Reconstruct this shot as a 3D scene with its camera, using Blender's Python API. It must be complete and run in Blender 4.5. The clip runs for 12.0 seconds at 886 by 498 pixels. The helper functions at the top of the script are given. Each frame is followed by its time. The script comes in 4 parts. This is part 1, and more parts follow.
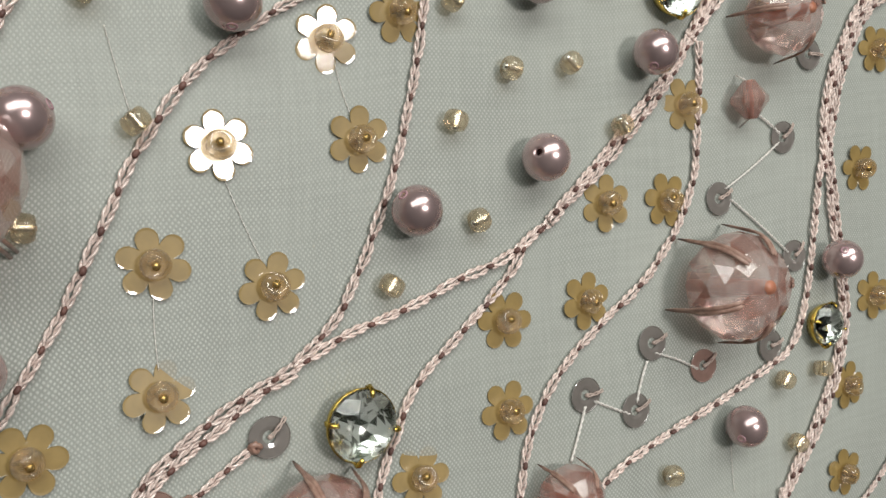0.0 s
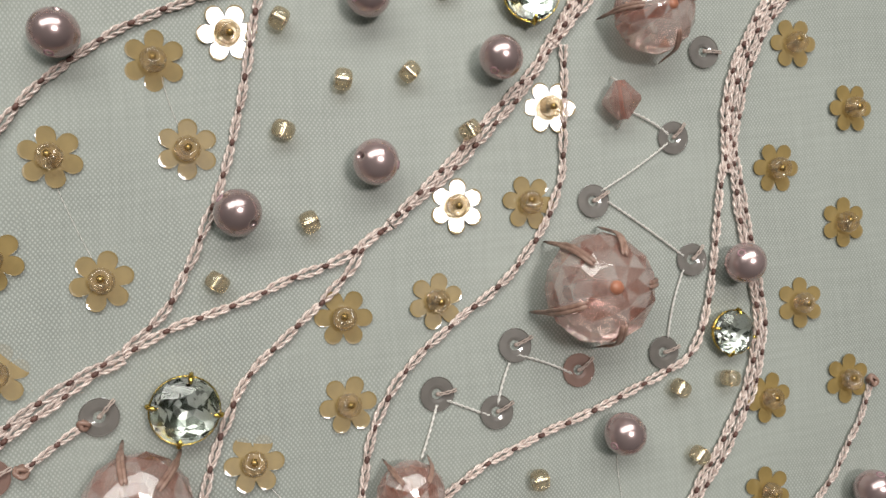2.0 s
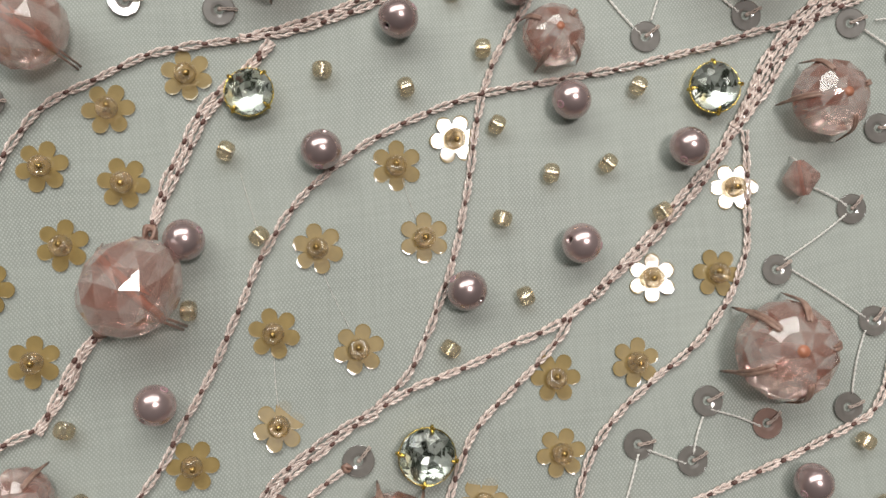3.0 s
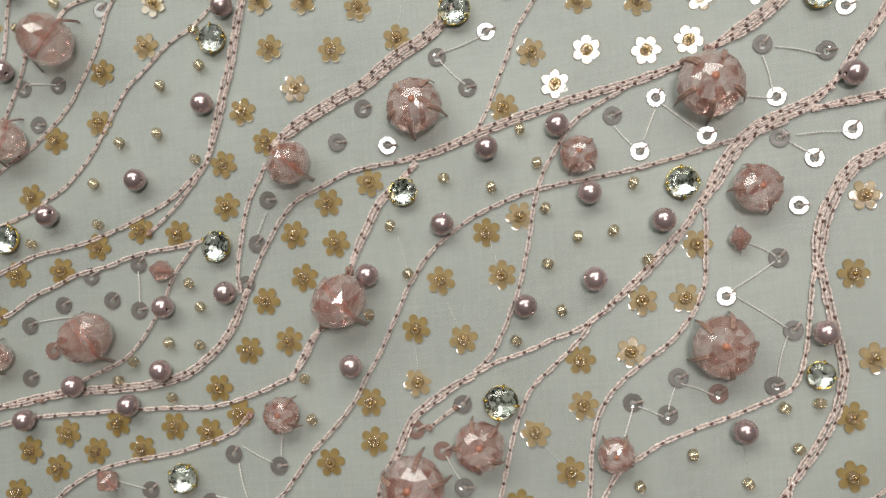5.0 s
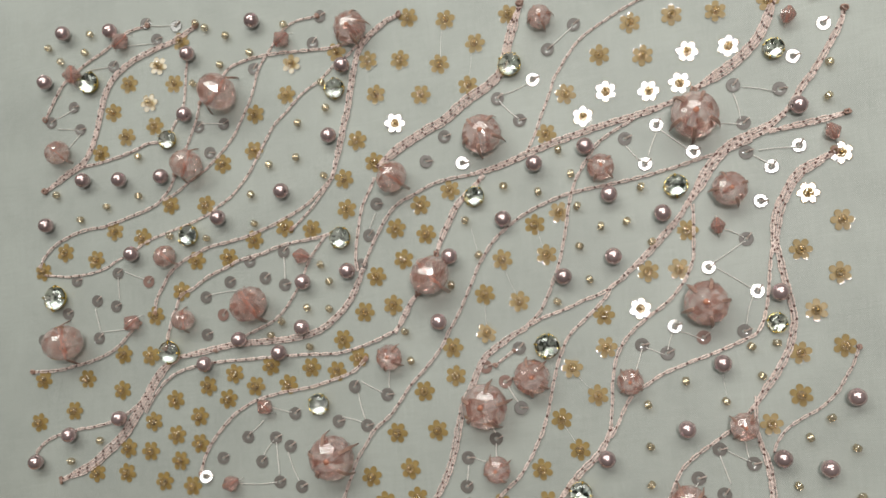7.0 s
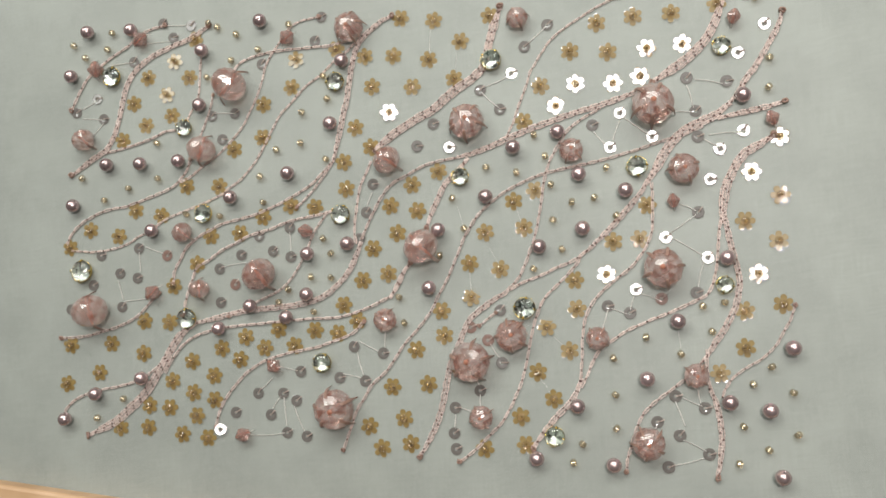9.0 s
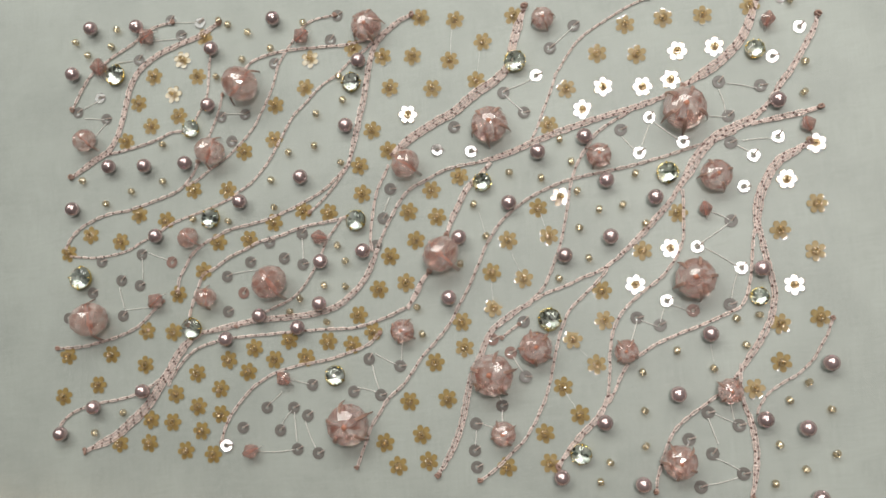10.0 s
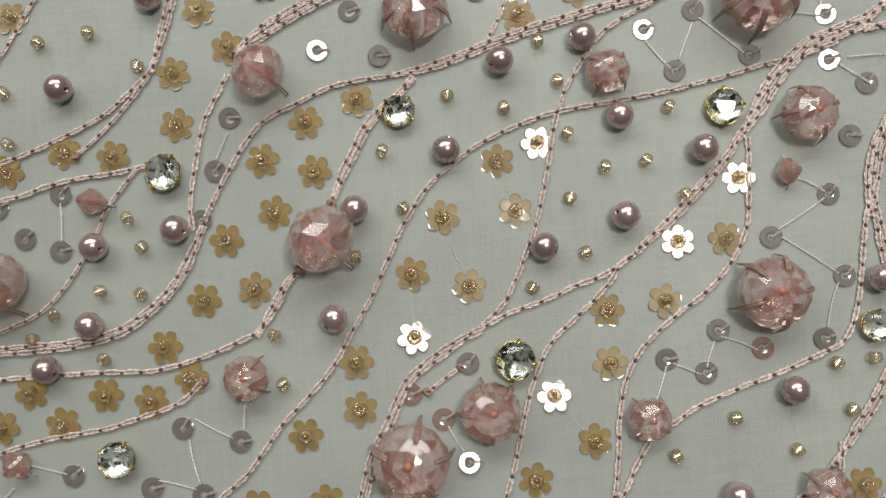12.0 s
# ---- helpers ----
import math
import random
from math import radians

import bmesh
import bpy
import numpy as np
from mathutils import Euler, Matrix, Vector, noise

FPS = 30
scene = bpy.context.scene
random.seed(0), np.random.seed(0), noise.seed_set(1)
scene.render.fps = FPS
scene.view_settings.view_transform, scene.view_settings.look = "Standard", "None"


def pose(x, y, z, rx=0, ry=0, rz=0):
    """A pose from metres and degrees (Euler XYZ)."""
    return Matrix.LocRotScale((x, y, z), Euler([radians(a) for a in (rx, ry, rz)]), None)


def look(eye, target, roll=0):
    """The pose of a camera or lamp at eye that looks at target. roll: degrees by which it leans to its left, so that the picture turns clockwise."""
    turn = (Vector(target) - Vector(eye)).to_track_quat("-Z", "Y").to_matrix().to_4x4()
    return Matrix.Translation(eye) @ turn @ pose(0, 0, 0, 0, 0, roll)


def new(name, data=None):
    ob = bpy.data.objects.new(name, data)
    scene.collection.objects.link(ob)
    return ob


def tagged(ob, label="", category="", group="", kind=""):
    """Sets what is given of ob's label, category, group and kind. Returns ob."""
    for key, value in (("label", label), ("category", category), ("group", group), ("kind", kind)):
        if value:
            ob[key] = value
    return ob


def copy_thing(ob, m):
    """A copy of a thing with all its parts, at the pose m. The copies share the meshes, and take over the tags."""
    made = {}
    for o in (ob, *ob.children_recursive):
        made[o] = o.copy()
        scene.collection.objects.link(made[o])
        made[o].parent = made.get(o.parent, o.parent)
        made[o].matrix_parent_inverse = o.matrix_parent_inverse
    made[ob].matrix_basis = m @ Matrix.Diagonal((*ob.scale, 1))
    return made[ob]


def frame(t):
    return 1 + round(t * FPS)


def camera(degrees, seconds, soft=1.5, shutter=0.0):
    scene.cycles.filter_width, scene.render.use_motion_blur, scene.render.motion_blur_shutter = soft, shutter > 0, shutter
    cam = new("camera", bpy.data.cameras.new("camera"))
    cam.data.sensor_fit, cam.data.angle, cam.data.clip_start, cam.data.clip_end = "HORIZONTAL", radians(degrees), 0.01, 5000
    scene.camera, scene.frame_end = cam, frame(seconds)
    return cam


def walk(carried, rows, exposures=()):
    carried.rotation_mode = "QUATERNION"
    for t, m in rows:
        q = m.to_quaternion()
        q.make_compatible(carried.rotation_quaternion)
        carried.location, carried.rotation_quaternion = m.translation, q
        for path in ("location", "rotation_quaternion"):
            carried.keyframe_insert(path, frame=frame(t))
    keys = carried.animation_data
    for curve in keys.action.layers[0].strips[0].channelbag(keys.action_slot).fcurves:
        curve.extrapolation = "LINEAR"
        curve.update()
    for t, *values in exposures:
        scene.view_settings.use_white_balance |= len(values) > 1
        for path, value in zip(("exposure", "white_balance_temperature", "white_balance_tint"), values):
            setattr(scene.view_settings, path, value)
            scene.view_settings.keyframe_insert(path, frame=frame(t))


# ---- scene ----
MM = 0.001
cam = camera(53.92, 12.0, soft=1.6)
ROWS = [
    (0.0, 0.0012, -0.0042, 0.0611, -2.38, -27.32, 2.15),
    (0.5, 0.0117, -0.0037, 0.0650, -2.11, -24.65, 1.91),
    (1.0, 0.0203, -0.0040, 0.0686, -2.66, -19.96, 1.60),
    (1.5, 0.0282, -0.0044, 0.0710, -2.18, -18.01, 1.71),
    (2.0, 0.0275, -0.0064, 0.0749, 0.34, -14.93, 1.43),
    (2.5, 0.0199, -0.0047, 0.0814, 2.67, -8.83, 0.57),
    (2.7, 0.0185, -0.0026, 0.0824, 2.02, -7.29, 0.50),
    (4.3, 0.0333, -0.0011, 0.1246, 2.15, 5.27, 0.60),
    (4.5, 0.0357, 0.0002, 0.1307, 2.19, 7.45, 0.19),
    (5.0, 0.0382, -0.0014, 0.1467, 3.21, 8.83, 1.33),
    (5.5, 0.0399, -0.0026, 0.1618, 2.38, 11.27, 1.00),
    (6.0, 0.0418, -0.0053, 0.1744, 3.46, 12.16, 1.25),
    (6.5, 0.0457, -0.0110, 0.1914, 4.28, 12.53, 0.94),
    (7.0, 0.0458, -0.0096, 0.2040, 3.77, 12.45, 0.83),
    (7.2, 0.0435, -0.0124, 0.2087, 4.27, 12.03, 0.80),
    (9.0, 0.0499, -0.0188, 0.2297, 3.88, 11.37, 0.57),
    (9.5, 0.0434, -0.0180, 0.2311, 4.45, 10.17, 0.66),
    (10.0, 0.0378, -0.0208, 0.2216, 5.13, 10.07, 0.98),
    (10.5, 0.0348, -0.0243, 0.2024, 5.37, 9.59, 1.26),
    (11.0, 0.0337, -0.0227, 0.1787, 5.36, 7.97, 1.62),
    (11.5, 0.0286, -0.0196, 0.1497, 6.09, 4.09, 1.96),
    (12.0, 0.0173, -0.0117, 0.1243, 3.77, 0.86, 1.61),
]
walk(cam, [(t, pose(x, y, z, rx, ry, rz)) for t, x, y, z, rx, ry, rz in ROWS], exposures=[(0.0, 0.02), (0.5, 0.12), (2.5, 0.0), (5.5, 0.0), (9.5, 0.14), (10.5, 0.08), (12.0, -0.14)])

# ---- light: a small lamp over the work table and a long unseen fill added behind it ----
world = bpy.data.worlds.new("room_air")
scene.world = world
world.use_nodes = True
world.node_tree.nodes["Background"].inputs["Color"].default_value = (0.9, 1.0, 0.93, 1)
world.node_tree.nodes["Background"].inputs["Strength"].default_value = 0.2
lamp = new("work_lamp", bpy.data.lights.new("work_lamp", "AREA"))
lamp.data.shape, lamp.data.size, lamp.data.size_y = "ELLIPSE", 0.15, 0.11
lamp.data.energy, lamp.data.color = 1.8, (1.0, 0.96, 0.92)
lamp.matrix_world = pose(0.14, 0.09, 0.55)
# fill light without a known source, added to brighten the cloth's far side
back_fill = new("back_fill", bpy.data.lights.new("back_fill", "AREA"))
back_fill.data.shape, back_fill.data.size, back_fill.data.size_y = "RECTANGLE", 1.5, 0.45
back_fill.data.energy, back_fill.data.color = 13, (0.97, 1.0, 0.95)
back_fill.matrix_world = look((-0.16, 0.68, 0.8), (0, 0, 0))


# ---- materials ----
def material(name):
    m = bpy.data.materials.new(name)
    m.use_nodes = True
    return m, m.node_tree.nodes, m.node_tree.links, m.node_tree.nodes["Principled BSDF"]


def put(node, **values):
    for key, value in values.items():
        node.inputs[key.replace("_", " ")].default_value = value


def ramp(nodes, links, source, low, high, a=0.3, b=0.7):
    r = nodes.new("ShaderNodeValToRGB")
    r.color_ramp.elements[0].position, r.color_ramp.elements[0].color = a, (*low, 1)
    r.color_ramp.elements[1].position, r.color_ramp.elements[1].color = b, (*high, 1)
    links.new(source, r.inputs["Fac"])
    return r.outputs["Color"]


def noise_of(nodes, links, scale, detail=3.0, coords="Object"):
    at = nodes.new("ShaderNodeTexCoord")
    n = nodes.new("ShaderNodeTexNoise")
    put(n, Scale=scale, Detail=detail)
    links.new(at.outputs[coords], n.inputs["Vector"])
    return n.outputs["Fac"]


def bump_from(nodes, links, source, bsdf, strength, distance):
    b = nodes.new("ShaderNodeBump")
    put(b, Strength=strength, Distance=distance)
    links.new(source, b.inputs["Height"])
    links.new(b.outputs["Normal"], bsdf.inputs["Normal"])


def grained(name, low, high, scale, rough=0.5, metal=0.0, coat=0.0, bump=0.0, transmission=0.0, depth=0.00005, sheen=0.0):
    """A surface whose colour drifts between two tones, with fine relief, each thing a little apart from the next."""
    m, nodes, links, b = material(name)
    grain = noise_of(nodes, links, scale)
    tone = ramp(nodes, links, grain, low, high)
    info = nodes.new("ShaderNodeObjectInfo")
    span = nodes.new("ShaderNodeMapRange")
    put(span, To_Min=0.86, To_Max=1.1)
    links.new(info.outputs["Random"], span.inputs["Value"])
    hue = nodes.new("ShaderNodeHueSaturation")
    links.new(span.outputs["Result"], hue.inputs["Value"])
    links.new(tone, hue.inputs["Color"])
    links.new(hue.outputs["Color"], b.inputs["Base Color"])
    put(b, Roughness=rough, Metallic=metal, Coat_Weight=coat, Coat_Roughness=0.04, Transmission_Weight=transmission, IOR=1.5, Sheen_Weight=sheen)
    if bump:
        bump_from(nodes, links, grain, b, bump, depth)
    return m


def thin_film(name, colour, clear, gloss, rough, body):
    """A thin plastic film: partly clear, partly coloured body, with a mirror-like face."""
    m, nodes, links, b = material(name)
    grain = noise_of(nodes, links, 900.0)
    links.new(ramp(nodes, links, grain, tuple(c * 0.8 for c in colour), colour), b.inputs["Base Color"])
    put(b, Roughness=body, Coat_Weight=1.0, Coat_Roughness=rough, Coat_IOR=gloss)
    see = nodes.new("ShaderNodeBsdfTransparent")
    put(see, Color=(*(0.5 + 0.5 * c for c in colour), 1))
    mix = nodes.new("ShaderNodeMixShader")
    put(mix, Fac=clear)
    links.new(b.outputs["BSDF"], mix.inputs[1])
    links.new(see.outputs["BSDF"], mix.inputs[2])
    links.new(mix.outputs["Shader"], nodes["Material Output"].inputs["Surface"])
    bump_from(nodes, links, grain, b, 0.12, 0.00005)
    return m


def cloth_material():
    """Sheer plain-woven organza: fine threads both ways, gaps between them, slubs and a faint cloudiness."""
    m, nodes, links, b = material("organza")
    at = nodes.new("ShaderNodeTexCoord")
    wobble = nodes.new("ShaderNodeTexNoise")
    put(wobble, Scale=60.0, Detail=5.0)
    links.new(at.outputs["Object"], wobble.inputs["Vector"])
    shift = nodes.new("ShaderNodeVectorMath")
    shift.operation = "SCALE"
    put(shift, Scale=0.0028)
    links.new(wobble.outputs["Color"], shift.inputs[0])
    where = nodes.new("ShaderNodeVectorMath")
    links.new(at.outputs["Object"], where.inputs[0])
    links.new(shift.outputs["Vector"], where.inputs[1])
    turn = nodes.new("ShaderNodeMapping")
    put(turn, Rotation=(0, 0, radians(-7)), Scale=(1.0, 0.8, 1.0))
    slant = nodes.new("ShaderNodeMapping")
    put(slant, Rotation=(0, 0, radians(45)))
    links.new(turn.outputs["Vector"], slant.inputs["Vector"])
    links.new(where.outputs["Vector"], turn.inputs["Vector"])
    threads = []
    for axis in ("X", "Y"):
        w = nodes.new("ShaderNodeTexWave")
        w.bands_direction = axis
        put(w, Scale=0.314 / 0.00026, Distortion=0.0)
        links.new(slant.outputs["Vector"], w.inputs["Vector"])
        threads.append(w.outputs["Fac"])
    top = nodes.new("ShaderNodeMath")
    top.operation = "MULTIPLY"
    links.new(threads[0], top.inputs[0])
    links.new(threads[1], top.inputs[1])
    cloud = noise_of(nodes, links, 22.0, 4.0)
    tone = ramp(nodes, links, cloud, (0.50, 0.52, 0.475), (0.55, 0.57, 0.525))
    weave = ramp(nodes, links, top.outputs["Value"], (0.68, 0.68, 0.68), (1.13, 1.13, 1.13), 0.05, 0.7)
    mixed = nodes.new("ShaderNodeMix")
    mixed.data_type, mixed.blend_type = "RGBA", "MULTIPLY"
    patch = noise_of(nodes, links, 45.0, 3.0)
    links.new(ramp(nodes, links, patch, (0.35, 0.35, 0.35), (1, 1, 1), 0.35, 0.62), mixed.inputs[0])
    links.new(tone, mixed.inputs[6])
    links.new(weave, mixed.inputs[7])
    threaded = mixed.outputs[2]
    for stretch in ((140.0, 2600.0, 1.0), (2600.0, 140.0, 1.0)):
        run = nodes.new("ShaderNodeMapping")
        put(run, Scale=stretch)
        links.new(turn.outputs["Vector"], run.inputs["Vector"])
        slub = nodes.new("ShaderNodeTexNoise")
        put(slub, Scale=1.0, Detail=2.0)
        links.new(run.outputs["Vector"], slub.inputs["Vector"])
        streak = nodes.new("ShaderNodeMix")
        streak.data_type, streak.blend_type = "RGBA", "MULTIPLY"
        streak.inputs[0].default_value = 1.0
        links.new(threaded, streak.inputs[6])
        links.new(ramp(nodes, links, slub.outputs["Fac"], (0.95, 0.95, 0.95), (1.03, 1.03, 1.03), 0.3, 0.7), streak.inputs[7])
        threaded = streak.outputs[2]
    links.new(threaded, b.inputs["Base Color"])
    put(b, Roughness=0.5, Specular_IOR_Level=0.5, Coat_Weight=0.15, Coat_Roughness=0.4)
    bump_from(nodes, links, top.outputs["Value"], b, 0.35, 0.00008)
    see = nodes.new("ShaderNodeBsdfTransparent")
    mix = nodes.new("ShaderNodeMixShader")
    put(mix, Fac=0.45)
    links.new(b.outputs["BSDF"], mix.inputs[1])
    links.new(see.outputs["BSDF"], mix.inputs[2])
    links.new(mix.outputs["Shader"], nodes["Material Output"].inputs["Surface"])
    return m


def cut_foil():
    """Foil behind a cut stone, its sparkle painted in as random bright and dark facets."""
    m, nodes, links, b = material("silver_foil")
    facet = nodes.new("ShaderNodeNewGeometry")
    # base colour per facet stands in for bright and dark reflections
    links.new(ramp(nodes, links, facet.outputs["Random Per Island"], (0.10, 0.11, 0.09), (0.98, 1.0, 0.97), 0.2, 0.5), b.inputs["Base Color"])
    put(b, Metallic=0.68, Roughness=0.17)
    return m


def clear_glass(name, colour, rough=0.02, ior=1.5, weight=1.0, density=0.0):
    m, nodes, links, b = material(name)
    put(b, Base_Color=(*colour, 1), Roughness=rough, IOR=ior, Transmission_Weight=weight, Coat_Weight=0.3)
    return m


def tinted_glass(name, low, high, scale, clear, weight, relief, cut=False):
    """Cut or moulded coloured glass: cells of differing tone, part of the light passing straight through."""
    m, nodes, links, b = material(name)
    at = nodes.new("ShaderNodeTexCoord")
    cells = nodes.new("ShaderNodeTexVoronoi")
    put(cells, Scale=scale)
    links.new(at.outputs["Object"], cells.inputs["Vector"])
    split = nodes.new("ShaderNodeSeparateColor")
    links.new(cells.outputs["Color"], split.inputs["Color"])
    source = split.outputs["Red"]
    # cut glass: inner reflections painted as a random light or dark tint per facet
    if cut:
        facet = nodes.new("ShaderNodeNewGeometry")
        blend = nodes.new("ShaderNodeMix")
        blend.inputs[0].default_value = 0.15
        links.new(facet.outputs["Random Per Island"], blend.inputs[2])
        links.new(source, blend.inputs[3])
        source = blend.outputs[0]
    links.new(ramp(nodes, links, source, low, high, 0.08, 0.85), b.inputs["Base Color"])
    put(b, Roughness=0.02, IOR=1.58, Transmission_Weight=weight, Coat_Weight=0.8, Coat_Roughness=0.08)
    if relief:
        bump_from(nodes, links, cells.outputs["Distance"], b, relief, 0.0003)
    see = nodes.new("ShaderNodeBsdfTransparent")
    put(see, Color=(*(0.35 + 0.65 * c for c in high), 1))
    mix = nodes.new("ShaderNodeMixShader")
    put(mix, Fac=clear)
    links.new(b.outputs["BSDF"], mix.inputs[1])
    links.new(see.outputs["BSDF"], mix.inputs[2])
    links.new(mix.outputs["Shader"], nodes["Material Output"].inputs["Surface"])
    return m


CLOTH = cloth_material()
TABLE = grained("table_laminate", (0.42, 0.46, 0.41), (0.47, 0.51, 0.46), 14.0, 0.5)
WOOD = grained("frame_wood", (0.50, 0.30, 0.16), (0.66, 0.43, 0.26), 60.0, 0.5, 0.0, 0.0, 0.3)
PLASTER = grained("plaster", (0.20, 0.20, 0.19), (0.25, 0.25, 0.24), 3.0, 0.8)
PEARL = grained("pearl_coating", (0.46, 0.335, 0.335), (0.57, 0.425, 0.415), 260.0, 0.24, 0.7, 0.7, 0.05)
PEARL_RIM = grained("drilled_pearl_edge", (0.30, 0.16, 0.19), (0.42, 0.25, 0.28), 900.0, 0.4)
PETAL = thin_film("gold_film", (0.35, 0.24, 0.085), 0.16, 1.75, 0.05, 0.4)
RING_FILM = thin_film("clear_film", (0.28, 0.25, 0.23), 0.45, 1.9, 0.03, 0.4)
PINK_FILM = thin_film("pink_film", (0.40, 0.25, 0.21), 0.45, 1.9, 0.03, 0.4)
AMBER = tinted_glass("amber_glass", (0.76, 0.60, 0.38), (0.95, 0.85, 0.68), 420.0, 0.5, 0.86, 0.05)
SILVER = grained("silver_lining", (0.85, 0.80, 0.68), (0.95, 0.92, 0.85), 1500.0, 0.2, 0.9)
BORE = grained("bronze_bore", (0.36, 0.23, 0.08), (0.56, 0.38, 0.14), 1500.0, 0.25, 0.8)
PINK_GLASS = tinted_glass("pink_glass", (0.55, 0.265, 0.21), (1.0, 0.87, 0.82), 700.0, 0.12, 0.7, 0.0, True)
PINK_CORE = grained("pink_bore", (0.34, 0.13, 0.075), (0.52, 0.22, 0.14), 700.0, 0.35)
WRAP = grained("brown_pink_thread", (0.22, 0.12, 0.09), (0.38, 0.24, 0.19), 1800.0, 0.45, 0.0, 0.3, 0.5)
STITCH = grained("grey_brown_thread", (0.30, 0.22, 0.19), (0.52, 0.42, 0.37), 1800.0, 0.5)
CORD = grained("pink_rayon", (0.46, 0.335, 0.295), (0.86, 0.72, 0.66), 2200.0, 0.24, 0.0, 0.6, 0.6, sheen=0.2)
KNOT = grained("brown_stitch", (0.075, 0.033, 0.028), (0.16, 0.075, 0.06), 1400.0, 0.6)
THREAD = grained("pale_thread", (0.62, 0.58, 0.54), (0.78, 0.74, 0.70), 1800.0, 0.45)
CRYSTAL = clear_glass("crystal", (0.97, 0.985, 0.97), 0.0, 1.55, 1.0)
FOIL = cut_foil()
GOLD = grained("gold_setting", (0.60, 0.42, 0.08), (0.80, 0.60, 0.16), 500.0, 0.22, 1.0)


# ---- shapes ----
def part(name, bm, mat, parent=None, label="", smooth=True):
    me = bpy.data.meshes.new(name)
    for face in bm.faces:
        face.smooth = smooth
    bm.to_mesh(me)
    bm.free()
    me.materials.append(mat)
    ob = new(name, me)
    ob.parent = parent
    return tagged(ob, label)


def raw_part(name, verts, faces, mat, parent=None, label=""):
    me = bpy.data.meshes.new(name)
    me.from_pydata(verts, [], faces)
    me.polygons.foreach_set("use_smooth", [True] * len(me.polygons))
    me.update()
    me.materials.append(mat)
    ob = new(name, me)
    ob.parent = parent
    return tagged(ob, label)


def holder(name, label, category, group):
    return tagged(new(name), label, category, group)


def lathe(profile, sides=20):
    """A closed turned body from (radius, height) pairs."""
    bm = bmesh.new()
    rings = []
    for radius, height in profile:
        rings.append([bm.verts.new((radius * math.cos(a), radius * math.sin(a), height)) for a in (2 * math.pi * k / sides for k in range(sides))])
    for low, high in zip(rings, rings[1:] + rings[:1]):
        for k in range(sides):
            bm.faces.new((low[k], low[(k + 1) % sides], high[(k + 1) % sides], high[k]))
    return bm


def hull(points):
    bm = bmesh.new()
    for p in points:
        bm.verts.new(p)
    found = bmesh.ops.convex_hull(bm, input=bm.verts[:])
    loose = [v for v in found["geom_interior"] + found["geom_unused"] if isinstance(v, bmesh.types.BMVert)]
    bmesh.ops.delete(bm, geom=list(set(loose)), context="VERTS")
    bmesh.ops.dissolve_limit(bm, angle_limit=radians(1.5), verts=bm.verts[:], edges=bm.edges[:])
    bmesh.ops.recalc_face_normals(bm, faces=bm.faces[:])
    return bm


def faceted(bm):
    """The same body with every facet on its own."""
    bmesh.ops.split_edges(bm, edges=bm.edges[:])
    return bm


def open_top(bm):
    """The same body without its upward faces."""
    bmesh.ops.delete(bm, geom=[f for f in bm.faces if f.normal.z > 0.9], context="FACES")
    return bm


def tube(points, radius, sides=6, taper=1.0, flat=1.0):
    """Verts and faces of a capped tube along points."""
    pts = np.array(points, float)
    ahead = np.gradient(pts, axis=0)
    ahead /= np.linalg.norm(ahead, axis=1, keepdims=True) + 1e-12
    side = np.cross(ahead, (0.0, 0.0, 1.0)) + np.array((1e-9, 0, 0))
    side /= np.linalg.norm(side, axis=1, keepdims=True)
    up = np.cross(side, ahead)
    n = len(pts)
    width = np.full(n, radius)
    width[0] *= taper
    width[-1] *= taper
    angle = np.linspace(0, 2 * np.pi, sides, endpoint=False)
    ring = pts[:, None] + width[:, None, None] * (np.cos(angle)[None, :, None] * side[:, None] + flat * np.sin(angle)[None, :, None] * up[:, None])
    faces = [(r * sides + k, r * sides + (k + 1) % sides, (r + 1) * sides + (k + 1) % sides, (r + 1) * sides + k) for r in range(n - 1) for k in range(sides)]
    faces += [tuple(range(sides))[::-1], tuple((n - 1) * sides + k for k in range(sides))]
    return ring.reshape(-1, 3).tolist(), faces


def joined(pieces):
    verts, faces = [], []
    for v, f in pieces:
        base = len(verts)
        verts += v
        faces += [tuple(i + base for i in face) for face in f]
    return verts, faces


def smooth_line(points, step):
    """Points at even steps on a smooth line through the given ones."""
    p = np.array(points, float)
    p = np.vstack([2 * p[0] - p[1], p, 2 * p[-1] - p[-2]])
    dense = []
    for a, b, c, d in zip(p, p[1:], p[2:], p[3:]):
        for u in np.linspace(0, 1, 14, endpoint=False):
            dense.append(0.5 * (2 * b + (c - a) * u + (2 * a - 5 * b + 4 * c - d) * u * u + (3 * b - a - 3 * c + d) * u ** 3))
    dense = np.array(dense + [p[-2]])
    along = np.r_[0, np.cumsum(np.linalg.norm(np.diff(dense, axis=0), axis=1))]
    s = np.arange(0, along[-1], step)
    return np.stack([np.interp(s, along, dense[:, k]) for k in range(2)], 1), s


